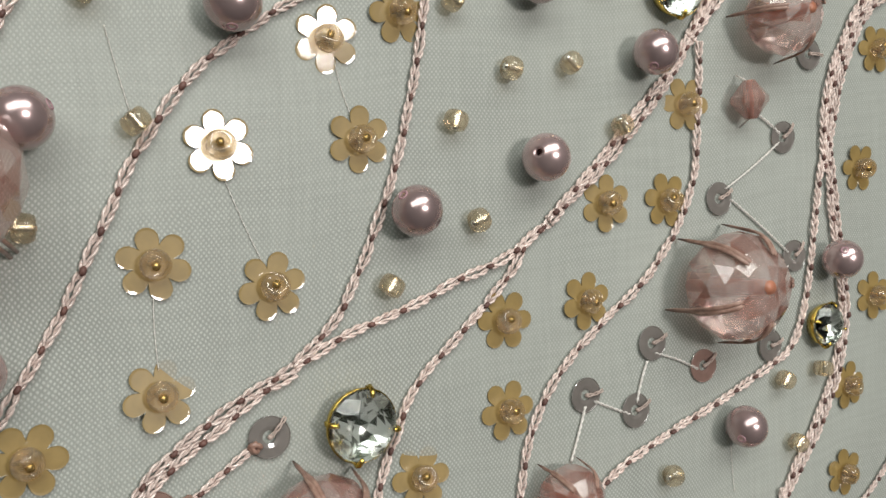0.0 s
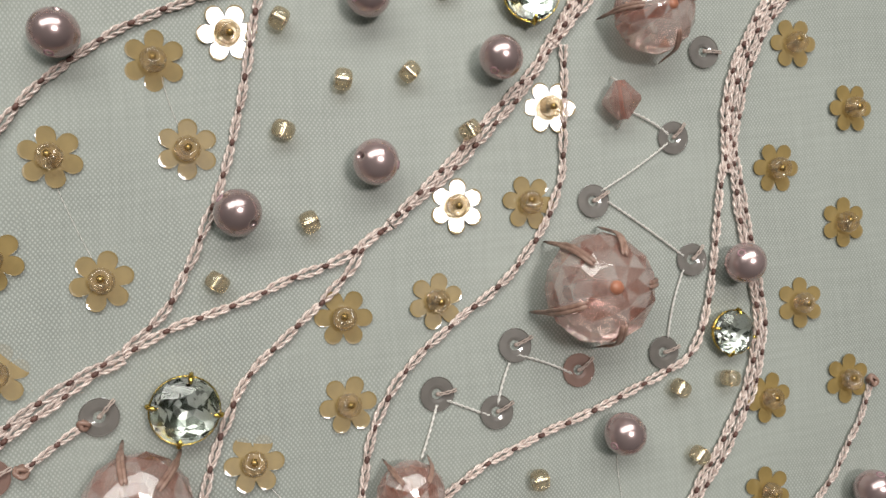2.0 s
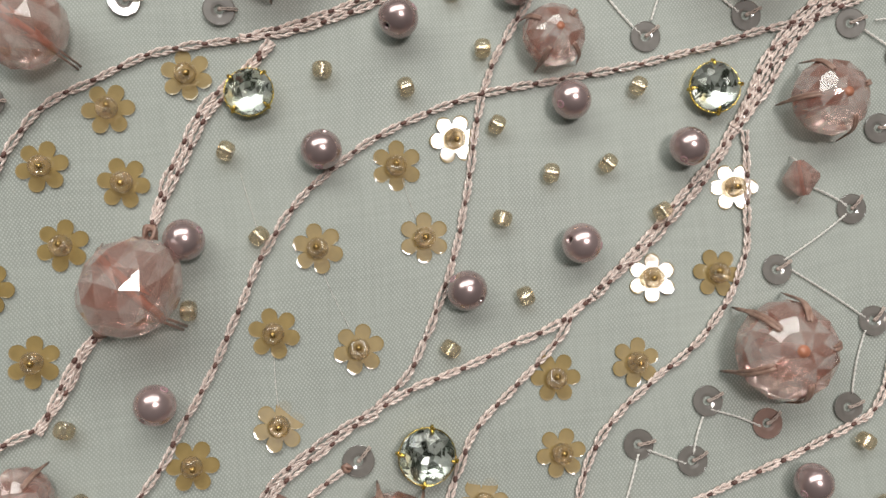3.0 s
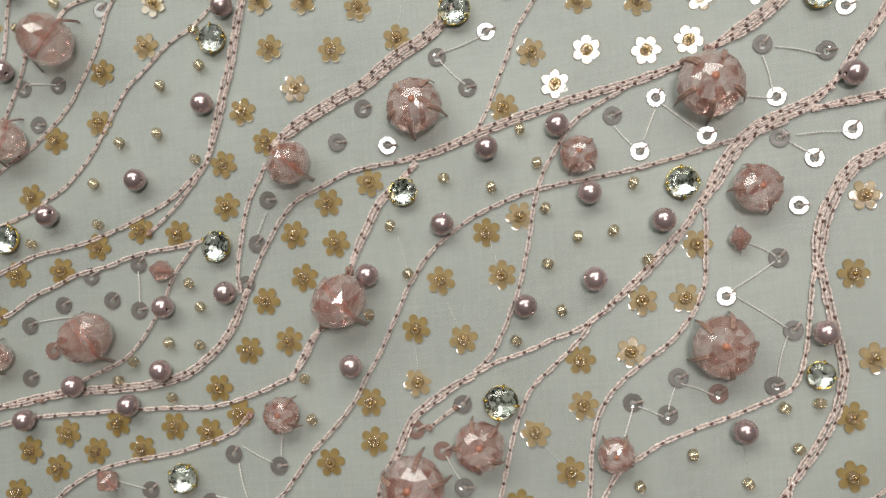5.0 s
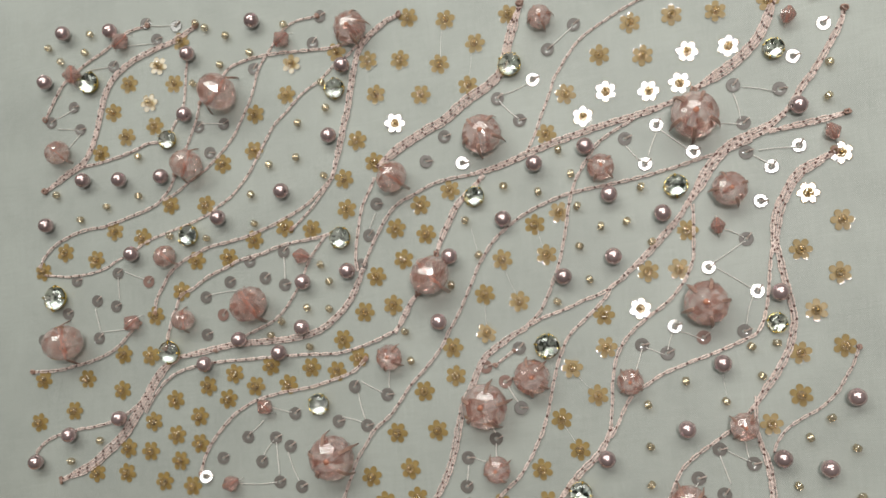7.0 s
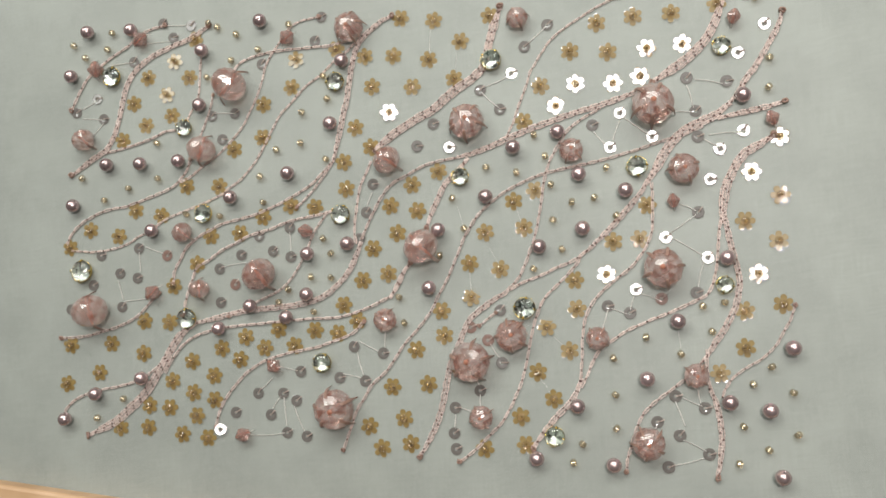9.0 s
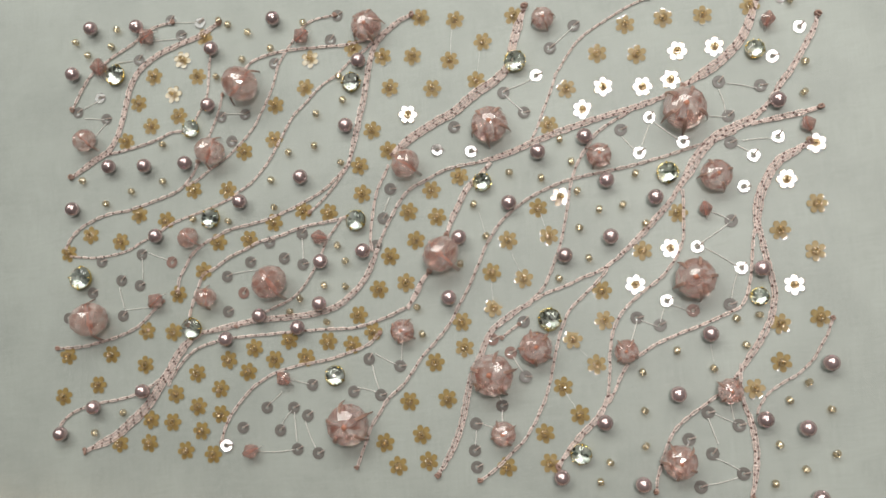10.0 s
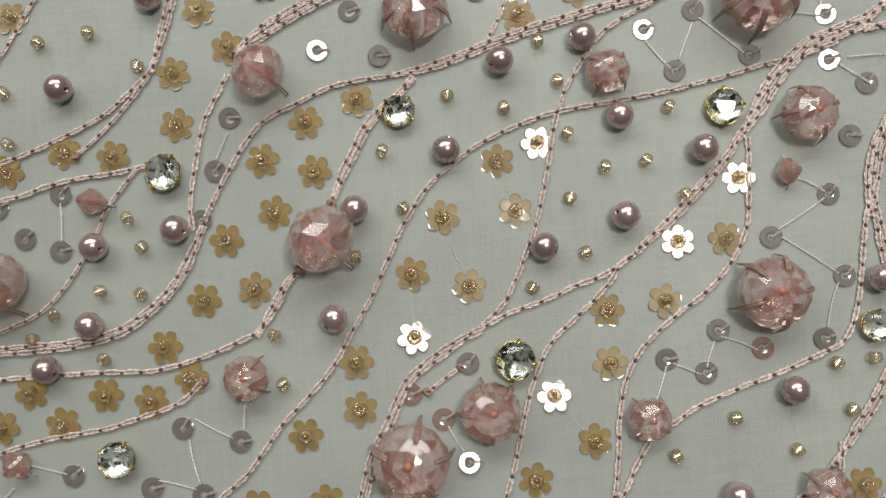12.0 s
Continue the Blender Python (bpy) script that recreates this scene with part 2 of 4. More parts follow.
# ---- where each thing is sewn on, in millimetres over the cloth ----
PEARLS = []
PEARLS += [
    (-104.5, 60.9), (-90.1, 61.0), (-49.7, 61.7), (-109.1, 48.5), (-67.2, 53.7), (-68.1, 38.0), (-74.1, 21.8), (-96.6, 21.2),
    (-86.1, 21.5), (-25.3, 49.3), (-28.7, 31.4), (-40.5, 18.1), (22.2, 23.7), (34.0, 27.5), (-107.0, 9.4), (-57.1, 11.0),
    (-81.7, 1.9), (-51.0, -19.3), (-22.7, -1.6), (-34.1, -4.9), (2.3, 1.7), (-34.4, -15.9), (0.1, -14.2), (15.1, 10.7),
    (39.6, 15.8), (51.4, 11.8), (40.5, 1.7), (29.8, -3.2), (76.5, -5.7), (-60.2, -25.4), (-83.3, -40.2), (-97.7, -45.2),
    (-107.1, -52.3), (-40.3, -22.0), (39.7, -44.3), (29.3, -57.7), (56.7, -36.9), (48.6, -58.6), (76.7, -42.0), (92.0, -28.2),
    (86.7, -43.7), (89.4, -59.5), (64.6, -21.8), (80.9, 35.3),
]
SEEDS = []
SEEDS += [
    (-96.9, 61.0), (-109.4, 57.8), (-98.2, 56.1), (-105.4, 53.9), (-63.4, 61.0), (-57.5, 58.6), (-58.8, 51.0), (-50.7, 53.8),
    (-66.2, 46.4), (-81.3, 27.7), (-41.6, 60.6), (-31.1, 45.3), (-29.8, 38.8), (-37.1, 35.2), (-37.3, 26.5), (-44.5, 24.8),
    (-29.8, 21.8), (28.0, 26.9), (31.0, 21.1), (-105.0, 17.8), (-80.7, 17.3), (-89.9, 14.6), (-97.5, 11.2), (-49.2, 17.3),
    (-71.3, 6.8), (-61.0, 6.2), (-48.0, 9.9), (6.1, 10.3), (-30.1, -0.4), (-27.8, -4.5), (-33.4, -11.0), (-27.6, -11.2),
    (-40.0, -14.5), (-8.3, -16.4), (-42.7, -18.0), (-32.4, -20.6), (15.2, 18.5), (23.4, 17.0), (46.9, 17.8), (32.5, 13.5),
    (43.8, 9.9), (38.0, 8.8), (33.1, 4.2), (49.4, 5.2), (35.5, -3.5),
]
SEEDS += [
    (28.1, -8.7), (9.4, 2.1), (76.1, -17.1), (70.8, -18.0), (84.4, 60.8), (87.6, 45.0), (87.3, 37.4), (-89.2, -46.1),
    (-97.3, -51.8), (-6.7, -23.3), (56.8, -26.1), (48.6, -31.6), (49.1, -40.9), (49.3, -49.4), (40.8, -53.7), (38.5, -58.5),
    (65.4, -30.2), (73.0, -24.4), (87.1, -32.9), (82.7, -37.3), (92.1, -39.1), (80.3, -47.8), (93.0, -49.4), (86.2, -53.3),
    (79.2, -57.0), (2.9, -5.1), (-66.1, 62.3),
]
FLOWERS = []
FLOWERS += [
    (-70.5, 57.9, 0.9, -1.3, 49.9), (-76.8, 51.7, -3.3, 1.0, 49.6), (-85.1, 47.1, 0.0, 2.0, 16.6), (-72.0, 46.7, -0.7, 3.0, 58.6), (-79.0, 41.9, -2.2, -2.2, 9.3),
    (-89.4, 39.6, 2.0, 2.4, 35.4), (-77.1, 35.7, -0.1, 1.0, 7.3), (-85.2, 33.0, -2.0, 1.0, 54.9), (-92.6, 28.8, 1.0, 1.8, 46.7), (-48.9, 37.9, 0.5, -3.1, 28.8),
    (-49.0, 28.5, -1.7, 0.8, 0.4), (-57.5, 25.3, 1.9, 1.2, 31.0), (-9.1, 60.7, 1.9, -1.1, 52.3), (0.3, 59.6, 0.3, -0.9, 16.1), (7.8, 53.4, -1.2, -3.0, 6.2),
    (-27.5, 53.0, 0.6, -1.4, 3.5), (-39.5, 50.5, -2.0, -2.6, 34.6), (-19.2, 50.4, -0.4, -2.5, 36.6),
]
FLOWERS += [
    (-11.0, 50.2, -0.8, -0.7, 23.5), (-1.0, 48.7, -0.2, 2.9, 46.6), (-40.6, 42.6, -0.8, -2.6, 10.9), (-17.0, 41.8, -0.8, -1.9, 24.9), (-5.5, 41.3, -1.8, 0.3, 58.0),
    (6.2, 43.1, -0.5, 1.3, 39.6), (-11.9, 34.4, 3.3, 13.1, 1.5), (-21.6, 30.4, -0.9, 0.4, 19.5), (-17.0, 24.9, 1.1, 1.2, 38.7), (-24.8, 20.9, -0.2, 0.2, 46.3),
    (15.8, 60.0, 3.0, 2.2, 46.4), (44.4, 56.4, 1.6, 0.8, 26.0), (53.8, 57.7, 1.7, 2.2, 30.9), (63.5, 58.0, -2.7, 1.4, 28.9), (37.4, 49.1, 3.2, -1.3, 30.7),
    (47.3, 48.5, 1.1, -1.2, 25.8), (57.3, 49.0, 5.0, 0.4, 54.6), (66.3, 49.8, 6.7, -0.7, 25.8),
]
FLOWERS += [
    (29.6, 40.1, 2.7, 2.8, 47.6), (38.9, 40.4, 4.9, 4.0, 31.5), (48.7, 40.1, 4.8, 2.5, 4.1), (55.6, 41.7, 5.0, 0.5, 51.8), (33.7, 34.6, 3.8, 6.1, 31.5),
    (25.1, 30.7, 0.5, 0.0, 51.0), (-71.8, 14.9, 0.8, -1.3, 42.8), (-61.8, 14.8, -0.6, 2.1, 15.3), (-87.6, 8.1, -2.4, 1.6, 26.3), (-79.5, 6.5, 2.1, 3.0, 12.4),
    (-102.0, 2.4, -1.6, 1.6, 29.8), (-92.8, 0.6, -1.8, 0.6, 51.8), (-108.4, -2.7, 0.8, -0.4, 41.0), (-63.9, 0.5, 1.0, 0.7, 1.1), (-55.1, 1.3, -0.0, 2.3, 55.8),
    (-48.2, 5.8, 2.8, -0.6, 52.1), (-67.9, -7.4, -1.8, 0.2, 32.1), (-74.9, -13.8, 0.8, -1.7, 50.8),
]
FLOWERS += [
    (-23.9, 13.4, 0.0, 2.7, 21.2), (-40.1, 9.0, 1.1, 2.6, 31.2), (-32.9, 8.4, 1.5, -0.2, 49.5), (-11.2, 8.5, 1.1, -0.7, 14.7), (-3.6, 7.1, 0.8, -0.8, 52.7),
    (-5.2, 14.2, -0.5, 1.4, 6.5), (2.1, 17.7, -3.1, -0.2, 43.4), (-9.1, 1.0, 2.4, -0.2, 22.7), (-15.9, -3.2, 1.0, -0.3, 57.8), (-18.7, -11.9, 2.0, 1.3, 56.0),
    (-11.5, -10.1, -1.2, 3.6, 29.4), (-24.0, -18.7, -0.8, -1.0, 5.3), (10.9, -7.3, -0.4, -0.5, 46.8), (22.6, 9.3, 4.5, -1.8, 31.5), (28.3, 12.1, 2.6, 5.0, 9.0),
    (15.0, 1.0, -0.5, 1.3, 43.9), (25.4, 2.2, 1.5, 2.5, 31.5), (19.1, -8.8, -1.7, 2.5, 17.2),
]
FLOWERS += [
    (11.5, -16.3, -7.4, 5.7, 16.5), (57.2, 7.8, -0.4, -5.8, 1.5), (48.6, -1.6, -2.6, -2.7, 29.5), (55.4, -1.0, 0.2, 0.9, 55.5), (46.9, -10.1, -3.6, 2.3, 21.5),
    (38.7, -11.6, 2.1, -0.8, 1.5), (39.3, -19.1, -3.4, 0.5, 11.5), (83.0, 16.0, 0.8, -1.8, 1.5), (89.9, 24.8, 1.8, -3.2, 29.4), (89.9, 10.0, -0.3, 1.6, 2.7),
    (81.3, 3.5, 3.7, 0.7, 1.5), (89.3, -1.6, 0.5, -0.6, 31.5), (84.4, -9.8, -1.5, -3.0, 31.5), (90.1, -17.4, 3.0, 0.4, 26.5), (81.0, -19.2, -0.8, 3.0, 16.1),
    (74.9, 59.8, 1.0, -2.2, 54.1), (-83.7, -23.9, 1.0, -0.0, 14.8), (-75.9, -24.1, -2.6, 1.1, 43.3),
]
FLOWERS += [
    (-106.9, -31.2, 1.6, 2.0, 47.5), (-93.9, -30.5, 2.0, -0.1, 2.5), (-83.7, -33.1, -0.5, -0.0, 38.3), (-59.6, -31.2, -1.0, -2.7, 44.2), (-52.5, -27.9, -2.8, 0.3, 43.8),
    (-46.7, -30.8, -0.9, -0.1, 55.8), (-54.0, -34.2, 2.7, 1.2, 17.1), (-68.5, -35.0, 0.2, 0.0, 42.6), (-97.4, -38.9, -1.0, -2.1, 4.3), (-61.7, -38.9, 0.9, 0.3, 11.1),
    (-107.6, -42.4, 1.5, 2.6, 19.0), (-74.4, -40.7, -1.8, -0.1, 39.4), (-67.8, -43.8, -0.9, 2.8, 16.1), (-61.3, -45.6, 2.4, -1.6, 8.2), (-81.3, -47.8, -1.6, -1.1, 27.2),
    (-75.0, -48.2, -1.6, 1.2, 4.0), (-66.6, -50.2, -1.3, -3.1, 59.2), (-90.1, -54.4, -0.6, 1.4, 30.1),
]
FLOWERS += [
    (-81.4, -54.0, 1.6, -1.3, 47.5), (-70.8, -55.5, 1.4, -1.4, 11.5), (-63.0, -56.2, 1.6, 1.3, 2.7), (-20.0, -22.9, -1.6, -1.9, 9.9), (-25.5, -26.4, 1.1, -1.0, 54.8),
    (-32.1, -25.7, 2.0, 0.4, 5.4), (-42.8, -25.6, 1.5, -0.7, 21.2), (-38.0, -30.0, 1.9, 0.8, 47.8), (3.4, -20.0, -1.5, 2.3, 2.5), (4.2, -26.6, -1.1, 3.5, 27.2),
    (-3.4, -30.5, 1.8, 1.9, 8.4), (-9.9, -40.6, 2.4, 0.7, 58.0), (-0.0, -39.6, 0.7, 1.8, 43.7), (-6.5, -48.9, -1.2, -0.8, 46.8), (-16.1, -51.3, 0.5, 1.8, 16.7),
    (-4.6, -55.5, 2.1, 2.3, 36.9), (-12.5, -57.0, 0.4, 3.3, 42.3), (31.5, -23.9, -7.5, 0.5, 6.5),
]
FLOWERS += [
    (37.4, -30.0, -1.0, 3.7, 34.9), (29.2, -35.7, 1.3, 0.5, 23.4), (33.4, -42.5, 0.1, -3.0, 38.2), (24.8, -47.4, 0.2, 0.2, 40.0), (15.4, -56.0, -0.2, -0.4, 49.9),
    (26.2, -54.6, -3.5, -0.3, 2.7), (81.1, -28.4, 2.5, 0.0, 42.5), (74.9, -34.9, -3.3, 0.7, 7.7),
]
RINGS = []
RINGS += [
    (-80.9, 63.2, 0.9, -1.3, 49.9), (-72.0, 62.1, -3.3, 1.0, 49.6), (-77.5, 58.8, 0.0, 2.0, 16.6), (-89.9, 52.1, -0.7, 3.0, 58.6), (-101.4, 41.5, -2.2, -2.2, 9.3),
    (-108.0, 37.5, 2.0, 2.4, 35.4), (-99.1, 35.4, -0.1, 1.0, 7.3), (-49.7, 49.7, -2.0, 1.0, 54.9), (-64.6, 35.1, 1.0, 1.8, 46.7), (-57.6, 35.7, 0.5, -3.1, 28.8),
    (-61.2, 28.3, -1.7, 0.8, 0.4), (-32.2, 62.4, 1.9, 1.2, 31.0), (-33.9, 55.6, 1.9, -1.1, 52.3), (0.5, 30.8, 0.3, -0.9, 16.1), (-3.9, 24.8, 5.2, 12.0, 6.2),
    (5.1, 24.2, 2.0, 12.5, 3.5), (31.4, 56.7, -2.0, -2.6, 34.6), (25.3, 51.0, -0.4, -2.5, 36.6),
]
RINGS += [
    (21.8, 43.9, 6.4, 7.5, 23.5), (13.4, 39.6, -0.2, 2.9, 46.6), (18.8, 34.2, -0.8, -2.6, 10.9), (43.3, 29.1, 4.5, -0.4, 24.9), (50.4, 32.1, 3.2, 1.6, 58.0),
    (47.9, 23.1, 2.3, 2.0, 39.6), (58.6, 25.7, 2.5, -0.1, 27.6), (-98.3, -5.0, -0.9, 0.4, 19.5), (-86.3, -2.9, 1.1, 1.2, 38.7),
    (-92.0, -10.2, 3.0, 2.2, 46.4), (-86.4, -11.5, 1.6, 0.8, 26.0), (-100.5, -13.7, 1.7, 2.2, 30.9), (-49.3, 0.5, -2.7, 1.4, 28.9), (-54.5, -4.9, 3.2, -1.3, 30.7),
    (-61.0, -8.8, 1.1, -1.2, 25.8), (-60.3, -18.3, 0.8, 1.2, 25.8),
]
RINGS += [
    (-91.0, -19.9, 2.7, 2.8, 47.6), (-107.4, -20.8, 2.0, 2.1, 32.5), (-16.3, 14.6, 2.1, -2.2, 4.1), (-18.0, 6.8, 0.9, -1.0, 51.8), (-19.7, -0.4, 1.2, 0.1, 33.6),
    (-40.2, 2.8, 0.5, 0.0, 51.0), (-45.0, -3.8, 0.8, -1.3, 42.8), (-39.7, -5.4, -0.6, 2.1, 15.3), (54.4, -14.0, -3.6, 1.5, 26.3), (47.2, -18.3, 2.1, 3.0, 12.4),
    (52.8, -20.0, -1.6, 1.6, 29.8), (19.2, -19.7, -1.8, 0.6, 51.8), (73.0, 14.3, -0.2, -1.8, 1.1), (75.4, 22.0, 1.8, -2.2, 55.8),
    (69.9, 5.8, 2.8, -0.6, 52.1), (61.8, -0.6, -2.7, -0.7, 32.1), (72.2, -5.8, -2.7, -0.6, 50.8),
]
RINGS += [
    (69.4, -14.7, 0.0, 2.7, 21.2), (82.3, 61.8, 6.6, -0.0, 31.2), (86.6, 54.0, 6.0, -0.8, 49.5), (80.1, 46.8, 6.0, -2.4, 14.7), (67.3, 40.7, 0.8, -0.8, 52.7),
    (77.2, 39.5, -0.5, 1.4, 6.5), (69.5, 32.0, 4.7, -5.1, 43.4), (70.0, 25.3, 3.5, -5.8, 22.7), (81.2, 26.6, 2.1, -1.9, 57.8), (-48.4, -43.4, 2.0, 1.3, 56.0),
    (-54.9, -48.9, -1.2, 3.6, 29.4), (-59.2, -53.7, -11.0, 21.5, 5.3), (-44.5, -49.2, -0.4, -0.5, 46.8), (-20.9, -30.0, -0.2, -3.9, 58.9), (-12.6, -31.6, -0.7, 2.2, 9.0),
    (-36.1, -37.1, -0.5, 1.3, 43.9), (-24.8, -38.5, -2.6, 2.7, 14.7), (-17.5, -39.2, -0.1, 1.3, 17.2),
]
RINGS += [
    (-41.0, -43.2, -0.9, 1.8, 27.3), (-37.1, -45.1, -1.8, 1.5, 39.9), (-39.6, -53.9, 0.7, 0.1, 30.6), (-33.9, -54.7, 0.7, 1.1, 29.1), (7.4, -45.6, -0.9, -1.2, 6.0),
    (7.2, -52.3, 2.1, -0.8, 39.2), (7.8, -56.4, -0.9, -0.6, 29.3), (19.8, -33.5, -9.7, 3.5, 2.7),
    (14.0, -40.9, 3.7, 0.7, 24.3), (59.5, -47.5, 0.5, -0.6, 21.3), (62.2, -58.7, 0.5, -1.5, 24.3), (64.0, -40.9, 3.0, 0.4, 14.9), (71.2, -43.7, -0.8, 3.0, 16.1),
    (65.0, -50.7, 1.0, -2.2, 54.1), (72.1, -55.1, 1.0, -0.0, 14.8),
]
PINK_RINGS = [(60.7, -16.3, 0.8, -0.4, 41.0), (11.3, -24.3, 1.2, 1.0, 26.6), (16.0, -27.6, -1.0, 2.1, 29.4), (-77.3, -5.0, -0.2, 0.2, 46.3), (-56.1, -13.2, 1.0, -3.4, 54.6)]
UPRIGHT_BEADS = []
UPRIGHT_BEADS += [
    (-23.2, 58.2, 8.3), (10.2, 30.5, 9.6), (23.5, 58.4, 5.9), (58.7, 33.4, 10.9), (61.0, -8.6, 10.1),
    (66.2, 16.8, 7.9), (-25.1, -46.7, 11.1), (11.8, -33.2, 10.8), (22.5, -26.2, 8.5), (44.6, -26.6, 6.1),
    (14.6, -47.7, 6.4), (57.2, -52.7, 8.4), (69.0, -35.5, 6.3), (-11.7, -22.6, 6.4), (37.9, 22.3, 6.4),
]
LYING_BEADS = []
LYING_BEADS += [
    (-57.5, 43.0, 10.3), (-65.8, 24.9, 8.4), (-11.6, 20.7, 8.0), (-1.6, -2.9, 10.0), (-47.4, -10.4, 9.7),
    (-98.4, -21.1, 10.4), (-103.7, 28.8, 6.7), (-71.6, 1.5, 6.0), (-65.8, -14.6, 6.0),
]
BICONES = []
BICONES += [
    (-87.1, 58.2, 4.9), (-101.1, 49.9, 5.0), (-41.7, 56.5, 4.6), (-34.9, 1.7, 4.4), (-80.7, -15.7, 4.7),
    (-51.9, -54.7, 4.5), (-43.5, -35.6, 4.3), (63.7, 8.7, 3.8), (78.9, 55.8, 4.1), (87.9, 29.3, 4.0),
]
STONES = []
STONES += [
    (-96.3, 47.7, 5.8), (-73.0, 31.8, 4.9), (-27.4, 43.5, 5.3), (16.5, 47.5, 5.7), (-103.6, -9.8, 6.5),
    (-65.9, 6.8, 5.5), (-25.0, 6.2, 5.5), (8.3, 15.9, 4.9), (54.8, 17.8, 5.4), (25.7, -19.0, 5.8),
    (76.2, -12.7, 4.5), (76.0, 48.5, 4.8), (-70.1, -22.8, 5.8), (-29.7, -34.5, 5.3), (33.8, -52.0, 5.2),
]
THREADS = []
THREADS += [
    (-80.8, 62.8, -72.1, 62.4), (-88.8, 57.4, -78.2, 57.8), (-97.6, 51.4, -90.4, 52.1), (-106.1, 38.6, -101.3, 41.0), (-106.0, 35.7, -99.6, 35.2),
    (-99.0, 34.2, -103.0, 29.8), (-64.3, 35.9, -57.6, 35.7), (13.4, 40.1, 21.6, 43.4), (13.9, 39.0, 18.5, 34.7), (50.4, 30.3, 48.5, 24.8),
    (51.3, 31.0, 57.8, 26.0), (43.6, 27.4, 47.4, 23.3), (-86.2, -4.0, -85.6, -9.7), (-84.3, -2.4, -78.5, -4.3), (-92.5, -12.2, -90.7, -17.8),
    (-90.7, -18.3, -82.3, -17.3), (-60.3, -8.3, -52.7, -7.0), (-40.2, 1.5, -39.7, -4.0), (-16.4, 12.4, -17.9, 8.5),
    (25.3, 51.0, 31.1, 56.2), (67.3, 38.8, 68.9, 32.8),
]
THREADS += [
    (69.3, 40.2, 76.3, 38.8), (64.3, 32.1, 68.9, 31.7), (81.7, 26.1, 72.7, 25.7), (71.2, 24.8, 75.4, 22.3), (63.3, -0.6, 71.3, -5.5),
    (62.6, 0.4, 69.3, 5.2), (71.3, -6.8, 69.8, -13.3), (65.4, 8.0, 69.4, 6.1), (54.7, -14.9, 60.0, -16.6), (53.9, -15.6, 52.9, -19.3),
    (48.2, -18.9, 52.1, -20.3), (47.2, -19.3, 45.9, -24.0), (-19.3, -28.6, -13.7, -31.2), (-19.9, -31.6, -18.0, -37.7), (-12.2, -30.1, -12.1, -25.4),
    (-23.9, -37.4, -18.6, -38.5), (-40.8, -44.4, -39.8, -52.0), (-37.7, -46.6, -34.6, -53.4), (-42.8, -35.7, -37.1, -36.9), (-47.6, -42.3, -44.4, -39.1),
    (-44.1, -47.6, -41.6, -44.0), (-50.5, -54.9, -40.4, -54.0),
]
THREADS += [
    (9.0, -45.6, 12.3, -46.5), (7.5, -47.4, 7.2, -51.1), (16.7, -28.6, 19.2, -32.3), (11.4, -34.7, 14.0, -39.8), (14.1, -42.0, 14.1, -45.0),
    (65.7, -41.2, 70.5, -43.2), (64.0, -42.3, 66.3, -48.3), (65.8, -51.8, 71.3, -54.4), (63.4, -58.2, 70.7, -56.1), (69.3, -37.6, 70.1, -42.5),
    (59.4, -48.5, 57.9, -50.7),
]
FINE_THREADS = []
FINE_THREADS += [
    (7.4, 8.3, 9.1, 2.9), (15.0, -0.2, 18.3, -7.0), (23.2, 8.1, 24.7, 4.0), (10.9, -8.5, 11.4, -14.5), (6.8, 51.8, 6.4, 45.5), (-0.3, 58.4, -0.7, 50.5),
    (64.7, -23.4, 65.5, -28.8), (29.8, -37.2, 32.3, -40.8), (37.4, -29.7, 33.0, -26.1),
]
# each cord: strands side by side (0: a thin one), then its way over the cloth
CORDS = []
CORDS.append((2, [(-66.3, 61.9), (-72.0, 58.4), (-78.0, 56.1), (-84.1, 53.3), (-89.3, 49.3), (-91.9, 44.9), (-93.1, 39.9), (-94.1, 34.9), (-95.7, 29.6), (-98.2, 25.8), (-102.6, 23.0), (-108.8, 18.9)]))
CORDS.append((1, [(-80.1, 62.6), (-85.4, 61.5), (-88.9, 59.6), (-92.3, 56.7), (-97.6, 53.5), (-101.2, 50.8), (-104.7, 47.9), (-107.2, 43.7), (-108.9, 40.4), (-109.7, 38.3)]))
CORDS.append((1, [(-73.6, 31.5), (-78.9, 31.2), (-82.3, 29.6), (-87.6, 27.7), (-93.7, 26.0), (-99.1, 24.8), (-103.5, 22.7)]))
CORDS.append((0, [(-68.5, 53.7), (-68.7, 49.1), (-69.1, 40.8), (-71.2, 36.4), (-73.1, 32.7)]))
CORDS.append((0, [(-32.8, 62.5), (-38.6, 61.5), (-42.3, 59.2), (-44.7, 55.5), (-46.8, 52.3), (-48.4, 49.1), (-49.6, 44.3), (-51.0, 40.2), (-53.1, 35.9), (-55.5, 31.4), (-59.3, 26.9), (-62.5, 23.7), (-66.3, 21.1), (-70.5, 17.9), (-73.9, 16.0)]))
CORDS.append((1, [(-22.0, 55.7), (-28.5, 54.3), (-35.1, 53.8), (-41.8, 53.4), (-48.5, 52.7), (-53.6, 51.5), (-56.9, 49.9), (-58.9, 47.1)]))
CORDS.append((0, [(-64.4, 41.3), (-65.5, 36.6), (-67.5, 30.9), (-68.1, 28.9)]))
CORDS.append((1, [(-70.7, 22.8), (-72.3, 19.2), (-75.1, 15.8), (-78.2, 13.9), (-83.4, 11.8), (-90.4, 9.4), (-96.6, 8.3), (-101.9, 6.4), (-105.4, 4.2), (-108.0, 1.4), (-109.6, -1.9)]))
